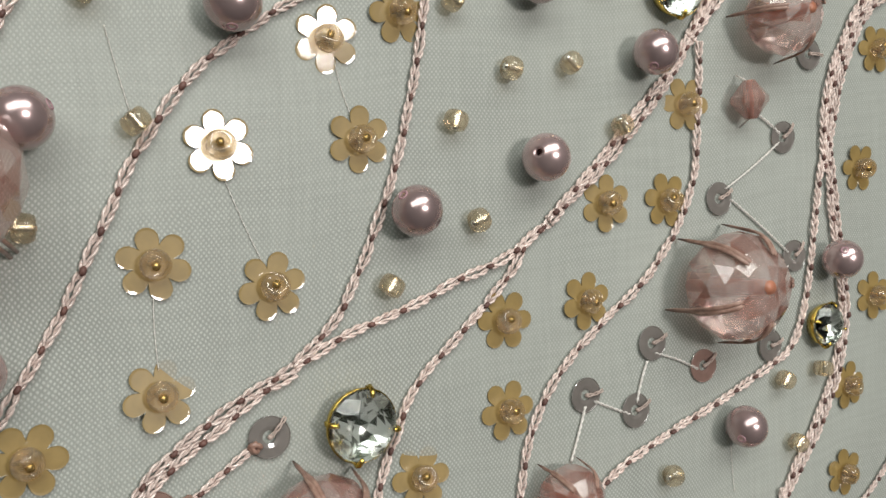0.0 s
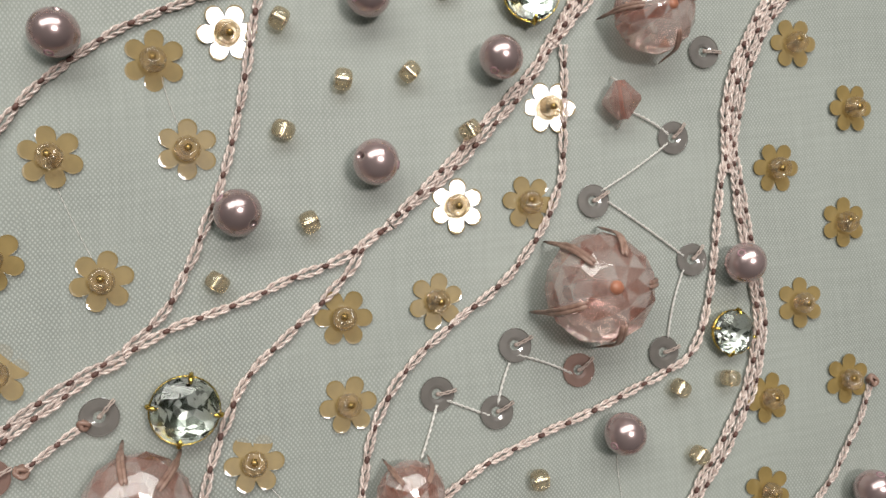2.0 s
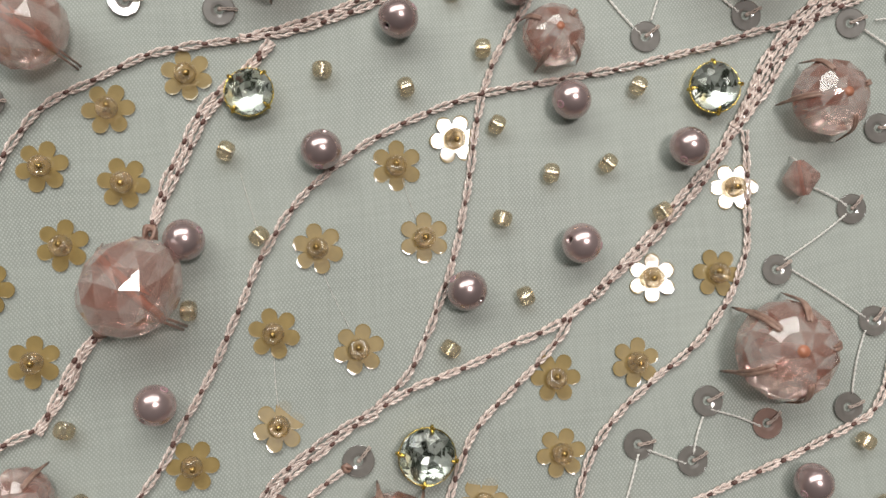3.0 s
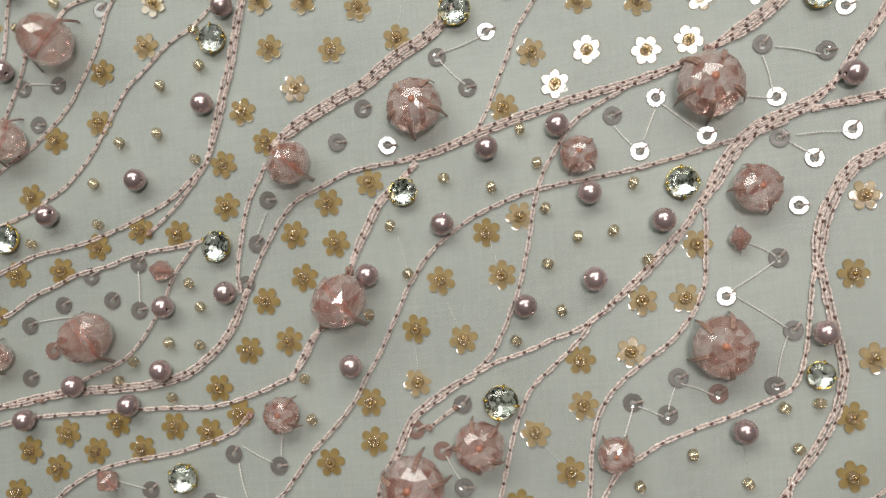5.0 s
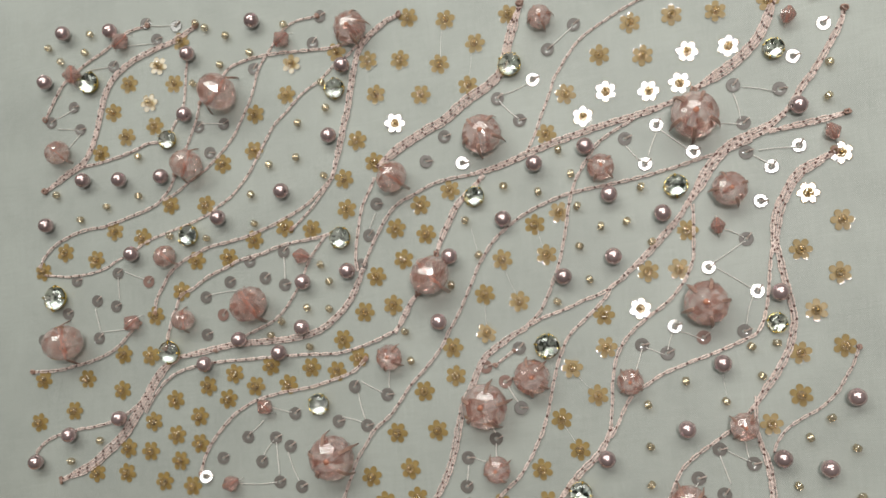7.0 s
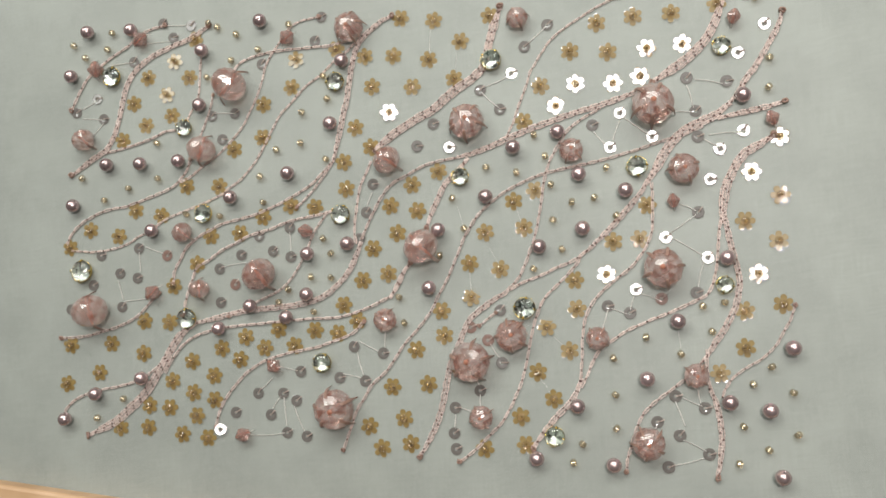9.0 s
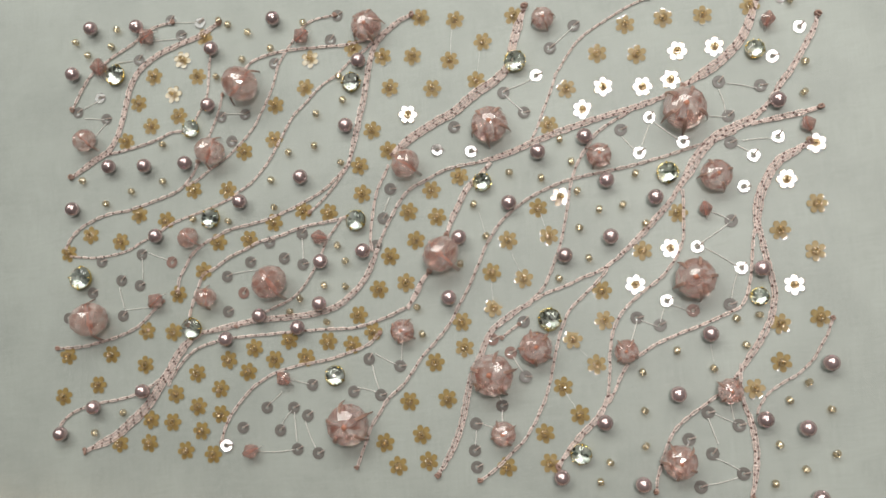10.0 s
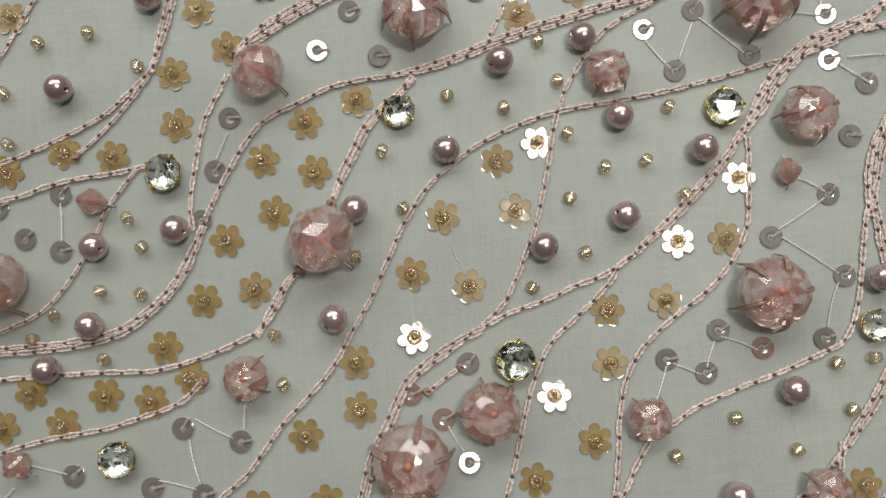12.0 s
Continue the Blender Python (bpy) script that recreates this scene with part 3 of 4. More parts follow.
CORDS.append((0, [(-108.1, -3.5), (-101.4, -4.0), (-95.2, -3.2), (-89.9, -1.6), (-86.5, 0.6), (-82.5, 2.3), (-79.6, 4.6), (-76.2, 6.2), (-71.1, 8.1), (-65.1, 10.5), (-60.9, 12.5), (-58.4, 14.5), (-55.1, 16.8), (-51.8, 20.5), (-49.4, 24.0), (-47.8, 27.2), (-46.2, 30.4), (-43.8, 34.8), (-40.6, 38.3), (-36.5, 42.7), (-31.6, 46.1), (-28.4, 49.2), (-24.8, 51.8), (-21.9, 54.5)]))
CORDS.append((2, [(-11.5, 61.6), (-14.7, 60.2), (-17.9, 57.7), (-20.3, 55.3), (-21.9, 52.1), (-22.8, 48.1), (-23.5, 43.4), (-24.2, 38.6), (-25.3, 33.8), (-26.2, 29.1), (-27.1, 24.6), (-27.8, 21.5)]))
CORDS.append((1, [(-27.8, 21.5), (-30.2, 18.8), (-34.2, 14.9), (-39.1, 11.8), (-44.0, 9.2), (-48.9, 7.1), (-53.9, 5.6), (-59.8, 4.3), (-64.0, 2.4), (-68.2, 0.0), (-71.5, -3.2), (-73.1, -6.4), (-74.7, -9.6), (-75.1, -13.2)]))
CORDS.append((0, [(-27.6, 21.5), (-30.5, 17.3), (-33.2, 13.8), (-36.1, 10.5), (-38.2, 8.5)]))
CORDS.append((3, [(18.7, 62.5), (17.3, 58.3), (16.1, 54.0), (15.2, 49.8), (14.0, 45.7), (10.8, 42.6), (6.2, 39.7), (0.7, 35.1), (-3.9, 32.5), (-8.6, 29.6), (-13.1, 26.4), (-16.2, 23.3)]))
CORDS.append((1, [(-16.8, 21.0), (-18.8, 16.8), (-20.0, 14.0), (-20.6, 10.1), (-21.0, 6.1), (-21.3, 1.5), (-20.7, -2.0)]))
CORDS.append((0, [(50.1, 63.1), (47.0, 62.0), (43.3, 60.2), (40.4, 58.5), (36.6, 55.9), (33.6, 53.7), (31.4, 51.2), (29.1, 47.7), (26.9, 43.9), (25.7, 40.1), (24.3, 36.3), (23.1, 33.0), (22.1, 29.8), (20.6, 26.7)]))
CORDS.append((3, [(76.6, 61.9), (75.4, 57.9), (73.7, 53.4), (71.5, 49.8), (67.2, 45.5), (62.9, 42.6), (58.6, 39.8)]))
CORDS.append((2, [(55.0, 37.9), (49.1, 35.6), (43.3, 33.8), (37.4, 32.1), (32.2, 30.3), (26.9, 28.6), (21.6, 26.6), (16.3, 24.2), (11.7, 22.5), (7.1, 21.3)]))
CORDS.append((1, [(7.1, 21.3), (2.5, 20.6), (-1.9, 19.5), (-6.1, 17.2), (-10.8, 14.5), (-13.9, 10.6), (-15.9, 6.9), (-17.8, 3.0), (-19.3, -0.9)]))
CORDS.append((1, [(45.5, 33.7), (40.3, 30.8), (37.1, 28.3), (35.1, 25.3), (33.3, 22.0), (31.9, 19.0), (31.0, 16.0), (30.4, 12.4), (29.8, 8.2), (28.9, 3.0), (27.9, -1.0), (26.9, -4.2), (25.8, -7.3), (24.4, -10.7), (22.7, -12.8), (20.9, -14.5)]))
CORDS.append((2, [(90.9, 57.1), (89.9, 53.5), (88.0, 49.8), (86.1, 46.2), (84.3, 43.0), (82.2, 40.2), (80.5, 37.3), (78.1, 33.9)]))
CORDS.append((3, [(78.1, 33.9), (74.4, 30.9), (70.6, 29.0), (67.0, 27.3), (64.6, 25.0), (63.0, 23.2), (61.4, 20.8), (60.1, 18.4), (58.7, 16.0), (57.2, 13.8)]))
CORDS.append((2, [(57.2, 13.8), (54.6, 9.8), (50.7, 5.2), (47.2, 1.1), (45.2, -0.9), (42.5, -3.5)]))
CORDS.append((1, [(42.5, -3.5), (40.3, -5.2), (37.7, -6.8), (34.6, -8.0), (31.3, -9.8), (28.8, -10.9), (24.1, -12.9), (20.9, -14.9)]))
CORDS.append((2, [(20.9, -14.9), (18.4, -16.2), (15.9, -18.0), (12.5, -20.7), (10.4, -23.2), (8.4, -28.4), (6.4, -32.9), (5.3, -37.4), (4.4, -42.3), (3.4, -46.8), (1.9, -51.3), (-0.0, -55.2), (-2.0, -58.8)]))
CORDS.append((2, [(91.2, 33.8), (87.3, 32.6), (83.2, 31.7), (79.0, 30.8), (74.8, 29.8)]))
CORDS.append((1, [(71.3, 27.9), (65.6, 25.8), (60.6, 24.3), (55.6, 22.6), (50.5, 21.0), (46.2, 19.8), (41.8, 18.9), (35.9, 17.8), (30.7, 16.6), (26.2, 14.9), (21.5, 12.5), (17.3, 9.6), (13.5, 6.2), (11.1, 2.8), (9.0, -0.8), (8.2, -3.2), (7.0, -6.3), (5.4, -10.4), (3.6, -14.0), (2.4, -16.2), (0.8, -19.6), (-1.0, -22.3), (-3.6, -25.4), (-6.7, -28.9), (-9.2, -32.8), (-11.7, -36.6), (-15.3, -40.0), (-17.7, -43.9), (-19.9, -47.6), (-21.2, -51.4), (-22.5, -55.2), (-23.4, -57.9)]))
CORDS.append((1, [(58.4, 13.7), (58.5, 9.0), (58.5, 4.1), (58.2, 0.5), (56.5, -3.8), (53.4, -8.0), (49.0, -11.7), (45.5, -14.7), (42.9, -18.1), (41.3, -22.0), (40.7, -26.7), (40.7, -31.1), (40.4, -36.9)]))
CORDS.append((2, [(40.4, -36.9), (39.5, -39.8), (37.4, -43.5), (34.5, -46.6), (32.0, -49.8), (29.8, -52.7), (28.2, -55.4)]))
CORDS.append((3, [(88.5, 25.2), (84.4, 22.6), (81.6, 20.9), (79.7, 18.5), (78.2, 15.6), (76.9, 12.4), (76.2, 9.0), (75.9, 5.5), (75.7, 2.6)]))
CORDS.append((1, [(75.6, 5.0), (74.9, 1.0), (74.6, -3.2), (74.3, -7.0), (73.5, -12.0), (71.9, -15.2), (69.3, -16.7), (62.7, -19.8), (56.6, -22.3), (51.8, -24.6), (49.3, -26.4), (45.3, -29.7), (43.3, -33.2), (41.7, -36.9), (40.4, -39.5)]))
CORDS.append((2, [(76.2, 5.7), (76.9, 1.5), (77.7, -2.4), (78.8, -6.6), (79.6, -10.0), (79.9, -12.5), (79.1, -17.2), (78.0, -20.0), (75.5, -24.6), (73.6, -27.4), (72.1, -30.0), (70.6, -32.0)]))
CORDS.append((1, [(70.6, -32.0), (68.5, -34.8), (65.7, -37.0), (62.9, -39.3), (58.7, -42.8), (56.0, -45.8), (54.6, -48.7), (53.2, -53.0), (52.2, -56.6), (51.7, -60.3)]))
CORDS.append((1, [(71.7, -29.0), (71.7, -34.7), (72.3, -38.5)]))
CORDS.append((2, [(72.3, -38.5), (73.9, -42.8), (74.8, -47.2), (75.1, -51.4), (74.8, -56.3), (74.1, -60.7)]))
CORDS.append((0, [(92.9, -17.6), (91.5, -21.6), (89.8, -24.6), (88.2, -27.5), (84.9, -31.0), (81.5, -33.2), (78.1, -35.9), (76.1, -38.8), (75.3, -41.1)]))
CORDS.append((1, [(42.4, -3.6), (40.6, -5.0), (38.8, -7.8), (36.4, -10.6), (33.4, -13.6), (30.7, -16.8), (29.0, -20.8), (27.8, -25.0), (27.0, -29.2), (26.1, -33.6), (25.1, -37.6), (23.6, -41.7), (21.8, -45.7), (19.8, -49.2), (17.1, -52.2), (12.4, -56.8), (8.7, -59.6)]))
CORDS.append((1, [(-27.5, 7.4), (-32.4, 6.2), (-37.3, 5.3), (-42.2, 3.9), (-46.3, 2.2), (-52.1, 0.5), (-56.2, -1.6), (-60.4, -3.5), (-64.5, -6.4), (-67.9, -8.3), (-69.0, -11.5), (-70.2, -14.7), (-71.0, -18.4), (-71.5, -21.9)]))
CORDS.append((1, [(-79.5, -15.8), (-82.3, -18.6), (-86.9, -23.0), (-93.8, -26.2), (-102.1, -28.5), (-110.1, -29.2)]))
CORDS.append((2, [(-19.3, -1.2), (-20.8, -5.3), (-22.5, -9.0), (-25.3, -12.6), (-30.1, -16.5), (-36.5, -18.6), (-45.7, -19.7), (-53.5, -20.7), (-63.6, -23.3), (-68.2, -24.3)]))
CORDS.append((3, [(-68.2, -24.3), (-71.6, -26.8), (-74.3, -30.3), (-76.3, -34.0), (-78.7, -38.2), (-82.4, -44.0), (-87.0, -48.5), (-92.4, -53.0), (-100.2, -56.9)]))
CORDS.append((2, [(10.2, 21.3), (7.5, 17.9), (4.1, 14.4), (2.1, 10.3), (0.3, 6.0), (-0.9, 2.2)]))
CORDS.append((2, [(-5.3, -7.0), (-7.3, -9.6), (-9.1, -13.5), (-11.1, -16.9)]))
CORDS.append((1, [(-11.1, -16.4), (-13.1, -17.4), (-19.4, -20.2), (-25.9, -22.1), (-36.7, -22.9), (-47.8, -24.0), (-59.0, -25.4), (-66.9, -27.6), (-71.5, -30.6), (-75.0, -35.0), (-76.8, -38.7)]))
CORDS.append((0, [(18.1, -20.3), (16.2, -21.7), (13.6, -23.8)]))
CORDS.append((0, [(-29.1, 7.0), (-31.2, 4.2), (-33.5, 0.7), (-35.2, -4.0), (-36.9, -7.4), (-39.3, -11.4), (-42.5, -14.7), (-47.4, -17.1), (-51.5, -19.0), (-54.8, -20.8), (-57.8, -22.2)]))
CORDS.append((1, [(-75.6, -32.8), (-78.9, -36.4), (-83.4, -39.8), (-89.1, -42.2), (-95.2, -43.6), (-100.4, -44.9), (-104.8, -46.8), (-107.4, -49.1), (-108.7, -51.4)]))
CORDS.append((1, [(-18.1, -23.2), (-21.3, -26.2), (-25.7, -28.2), (-32.2, -30.5), (-39.8, -32.2), (-46.4, -34.3), (-52.1, -37.9), (-56.3, -42.6), (-58.9, -46.9), (-60.3, -51.0), (-60.6, -53.0)]))


# ---- the setting ----
def block(name, size, centre, mat, label, bevel=0.0):
    bm = bmesh.new()
    bmesh.ops.create_cube(bm, size=1.0)
    bmesh.ops.scale(bm, vec=size, verts=bm.verts[:])
    bmesh.ops.translate(bm, vec=centre, verts=bm.verts[:])
    if bevel:
        bmesh.ops.bevel(bm, geom=bm.edges[:], offset=bevel, segments=2, affect="EDGES", profile=0.5)
    return tagged(part(name, bm, mat, smooth=False), label, name.split("_")[0], kind="structure")


def cloth_sheet():
    """The stretched cloth: gently uneven, thick enough to have two faces."""
    nx, ny, wide, deep = 90, 64, 0.52, 0.38
    verts, faces = [], []
    for level in (-0.00004, -0.00016):
        for j in range(ny + 1):
            for i in range(nx + 1):
                x, y = (i / nx - 0.5) * wide, (j / ny - 0.5) * deep
                verts.append((x, y, level + 0.00012 * (noise.noise((x * 14, y * 14, 0.0)) - 0.5)))
    row = nx + 1
    lower = row * (ny + 1)
    for j in range(ny):
        for i in range(nx):
            a = j * row + i
            faces += [(a, a + 1, a + row + 1, a + row), (lower + a, lower + a + row, lower + a + row + 1, lower + a + 1)]
    ob = raw_part("organza_cloth", verts, faces, CLOTH)
    return tagged(ob, "sheer pale grey-green organza cloth stretched flat under beadwork", "cloth", kind="structure")


cloth_sheet()
block("table", (1.4, 0.9, 0.03), (0, 0, -0.0552), TABLE, "pale sage green table top under the sheer cloth", 0.003)
block("stretcher_bar", (0.48, 0.02, 0.0398), (0, 0.18, -0.0203), WOOD, "light brown wooden bar under the cloth", 0.001)
near_bar = block("stretcher_bar", (0.44, 0.02, 0.006), (0, 0, 0), WOOD, "flat light brown wooden bar lying across the cloth", 0.001)
near_bar.matrix_basis = pose(0.0445, -0.0947, 0.003, 0, 0, -4.6)
block("stretcher_bar", (0.48, 0.02, 0.0398), (0, -0.18, -0.0203), WOOD, "light brown wooden bar under the cloth", 0.001)
for sx in (-1, 1):
    block("stretcher_bar", (0.02, 0.38, 0.0398), (0.25 * sx, 0, -0.0203), WOOD, "light brown wooden bar under the cloth", 0.001)
    for sy in (-1, 1):
        block("table_leg", (0.05, 0.05, 0.72), (0.62 * sx, 0.38 * sy, -0.4302), TABLE, "square pale green table leg", 0.003)
block("floor", (4.2, 4.2, 0.1), (0, 0, -0.8402), PLASTER, "plain pale floor of the room")
block("ceiling", (4.2, 4.2, 0.1), (0, 0, 1.7), PLASTER, "plain grey ceiling of the room")
for name, sx, sy in (("wall_east", 1, 0), ("wall_west", -1, 0), ("wall_north", 0, 1), ("wall_south", 0, -1)):
    block(name, (0.1 if sx else 4.0, 0.1 if sy else 4.2, 2.44), (2.05 * sx, 2.05 * sy, 0.429), PLASTER, "plain grey plastered wall of the room")


# ---- kinds of things ----
def build_pearl():
    ob = holder("pearl", "glossy mauve pink pearl bead sewn onto organza", "pearl", "pearls on the cloth")
    bm = lathe([(2.0 * MM * math.sin(radians(a)), 2.0 * MM * (1 - math.cos(radians(a)) * 0.97)) for a in range(8, 173, 6)] + [(0.27 * MM, 3.5 * MM), (0.27 * MM, 0.5 * MM)], 32)
    body = part("body", bm, PEARL, ob)
    body.matrix_basis = pose(0, 0, 2 * MM, 62, 0, 0) @ pose(0, 0, -2 * MM)
    rim = part("drill_rim", lathe([((0.32 + 0.09 * math.cos(a)) * MM, 0.07 * MM * math.sin(a)) for a in (2 * math.pi * k / 8 for k in range(8))], 16), PEARL_RIM, ob, "worn mauve rim of drilled hole")
    rim.matrix_basis = pose(0, 0, 2 * MM, -62, 0, 0) @ pose(0, 0, 1.93 * MM)
    return ob


def seed_profile(outer, hole, half):
    return [((outer + hole) / 2 + (outer - hole) / 2 * math.cos(a), half * math.sin(a)) for a in (2 * math.pi * k / 12 for k in range(12))]


def build_seed():
    ob = holder("seed_bead", "tiny amber glass seed bead with silver-lined hole", "seed bead", "seed beads on the cloth")
    glass = part("glass", lathe(seed_profile(1.0 * MM, 0.3 * MM, 0.72 * MM), 18), AMBER, ob)
    glass.matrix_basis = pose(0, 0, 1.0 * MM, 0, 90, 0)
    v, f = tube([(x * MM, 0, 1.0 * MM + 0.05 * MM) for x in np.linspace(-0.78, 0.78, 6)], 0.34 * MM, 8, 0.8)
    raw_part("lining", v, f, SILVER, ob, "bright silver lining")
    return ob


def build_flower(variant):
    """Six rounded petals cut from one film, slightly dished, held by a seed bead."""
    ob = holder("flower_sequin", "gold translucent six-petal flower sequin held by amber bead", "sequin", "flower sequins on the cloth")
    count, bm = 96, bmesh.new()
    rng = random.Random(variant)
    bend = [rng.uniform(-0.05, 0.05) for _ in range(6)]
    layers = []
    for level in (0.0, 0.09):
        rings = []
        for share in (0.12, 0.4, 0.7, 0.93, 1.0):
            ring = []
            for k in range(count):
                a = 2 * math.pi * k / count
                turn = (a + math.pi / 6) % (math.pi / 3) - math.pi / 6
                inner = 0.0973 - (0.69 * math.sin(turn)) ** 2
                edge = 2.52 * (0.69 * math.cos(turn) + math.sqrt(inner)) if inner > 0 else 1.36
                r = edge * share
                petal = bend[int(((a + math.pi / 6) % (2 * math.pi)) // (math.pi / 3))]
                ring.append(bm.verts.new((r * math.cos(a) * MM, r * math.sin(a) * MM, (0.05 + level + 0.003 * r * r + (0.015 if share > 0.95 else 0.0) + petal * max(0, r - 1.2) * 0.22) * MM)))
            rings.append(ring)
        layers.append(rings)
    low, high = layers
    for flip, rings in ((True, low), (False, high)):
        for a, b in zip(rings, rings[1:]):
            for k in range(count):
                q = (a[k], b[k], b[(k + 1) % count], a[(k + 1) % count])
                bm.faces.new(q[::-1] if flip else q)
    for k in range(count):
        n = (k + 1) % count
        bm.faces.new((low[-1][k], low[-1][n], high[-1][n], high[-1][k]))
        bm.faces.new((low[0][n], low[0][k], high[0][k], high[0][n]))
    part("petals", bm, PETAL, ob, smooth=False)
    bead = part("seed_bead", lathe(seed_profile(1.08 * MM, 0.28 * MM, 0.72 * MM), 18), AMBER, ob, "amber glass seed bead")
    tip = pose(0, 0, 0.85 * MM, rng.uniform(-28, 28), rng.uniform(-28, 28), 0)
    bead.matrix_basis = tip
    v, f = tube([(0, 0.02 * MM, z * MM) for z in np.linspace(-0.6, 0.6, 5)], 0.29 * MM, 8)
    raw_part("bore", v, f, BORE, ob, "dark gold bore").matrix_basis = tip
    return ob


def build_ring(variant, film, words):
    ob = holder("ring_sequin", words, "sequin", "round sequins on the cloth")
    rng = random.Random(40 + variant)
    prof = [(0.48, 0.06), (0.78, 0.10), (1.5, 0.10), (1.57, 0.13), (1.58, 0.2), (1.53, 0.22), (1.47, 0.165), (0.80, 0.16), (0.50, 0.11)]
    part("disc", lathe([(r * MM, h * MM) for r, h in prof], 32), film, ob, smooth=False)
    pieces = []
    for side in (-1, 1):
        way = [(x * MM, side * (0.09 + 0.03 * math.sin(9 * x)) * MM, (0.30 + 0.22 * math.sin(math.pi * (x + 0.1) / 1.9)) * MM) for x in np.linspace(-0.1, 1.8, 12)]
        pieces.append(tube(way, 0.075 * MM, 6))
    raw_part("stitch", *joined(pieces), STITCH, ob, "brown-pink thread stitch over the edge")
    bm = bmesh.new()
    bmesh.ops.create_icosphere(bm, subdivisions=2, radius=0.22 * MM)
    for v in bm.verts:
        v.co *= 1 + 0.3 * noise.noise(v.co * 3000)
    knot = part("knot", bm, STITCH, ob, "small thread knot")
    knot.matrix_basis = pose(rng.uniform(-0.1, 0.15) * MM, 0, 0.3 * MM)
    return ob


def faceted_ball(radius, squash=0.9):
    pts, rng = [], random.Random(int(radius * 1e6))
    for lat, count, turn in ((84, 6, 0), (66, 10, 0.5), (45, 12, 0), (22, 13, 0.5), (0, 13, 0), (-22, 13, 0.5), (-45, 12, 0), (-68, 8, 0.5)):
        for k in range(count):
            a, e = 2 * math.pi * (k + turn + rng.uniform(-0.14, 0.14)) / count, radians(lat + rng.uniform(-4, 4))
            pts.append((radius * math.cos(e) * math.cos(a), radius * math.cos(e) * math.sin(a), squash * radius * math.sin(e)))
    bm = hull(pts)
    bmesh.ops.split_edges(bm, edges=bm.edges[:])
    return bm


def build_upright_bead(diameter, seed):
    """A cut bead with its hole upward, tied down by threads that run out from the hole over its sides."""
    ob = holder("faceted_bead", "clear pink faceted bead tied down by radiating threads", "bead", "pink faceted beads")
    rng = random.Random(seed)
    r, squash = diameter / 2 * MM, 0.8
    low = squash * r * math.sin(radians(66))
    lean = pose(0, 0, low, rng.uniform(-6, 6), rng.uniform(-6, 6), 0)
    part("glass", faceted_ball(r, squash), PINK_GLASS, ob, smooth=False).matrix_basis = lean
    top = squash * r
    v, f = tube([(0, 1e-6 * k, z) for k, z in enumerate(np.linspace(-top * 0.98, top * 1.01, 4))], 0.06 * 2 * r, 12)
    raw_part("bore", v, f, PINK_CORE, ob, "reddish brown drilled hole").matrix_basis = lean
    count = 5 if diameter > 8 else 4
    start = rng.uniform(0, 6.28)
    for k in range(count):
        a = start + 2 * math.pi * k / count + rng.uniform(-0.2, 0.2)
        pieces = []
        for strand in (-1, 1):
            way = []
            for e in np.linspace(54, 4, 12):
                rr, hh = r * 1.025 * math.cos(radians(e)), low + squash * r * 1.04 * math.sin(radians(e))
                turn = a + strand * 0.035 * r / max(rr, 0.3 * r)
                way.append((rr * math.cos(turn), rr * math.sin(turn), hh))
            for share in (0.35, 0.7, 1.0):
                rr = r * (1.02 + 0.12 * share)
                way.append((rr * math.cos(a), rr * math.sin(a), way[11][2] * (1 - share) + 0.15 * MM))
            pieces.append(tube(way, 0.022 * 2 * r, 8, 0.4, 0.6))
        raw_part("thread_wrap", *joined(pieces), WRAP, ob, "brown-pink binding thread")
    return ob


def build_lying_bead(diameter, seed):
    """A cut bead lying on its side, its hole along the cloth."""
    ob = holder("faceted_bead", "clear pink faceted bead lying sideways on the cloth", "bead", "pink faceted beads")
    rng = random.Random(seed)
    r = diameter / 2 * MM
    lie = pose(0, 0, r * 0.93, 90, 0, 0) @ pose(0, 0, 0, 0, 0, rng.uniform(0, 30))
    part("glass", faceted_ball(r, 0.88), PINK_GLASS, ob, smooth=False).matrix_basis = lie
    v, f = tube([(1e-6 * k, y, r * 0.93) for k, y in enumerate(np.linspace(-0.84 * r, 0.84 * r, 5))], 0.035 * 2 * r, 10)
    raw_part("bore", v, f, PINK_CORE, ob, "reddish brown drilled hole")
    pieces = []
    for strand in (-1, 1):
        way = [(strand * 0.05 * r, y * r, r * 0.93 if abs(y) < 0.9 else max(0.12 * MM, r * (0.93 - (abs(y) - 0.86) * 3.6))) for y in np.linspace(-1.12, 1.12, 17)]
        pieces.append(tube(way, 0.028 * r, 6))
    raw_part("thread", *joined(pieces), WRAP, ob, "brown-pink thread through the hole")
    return ob


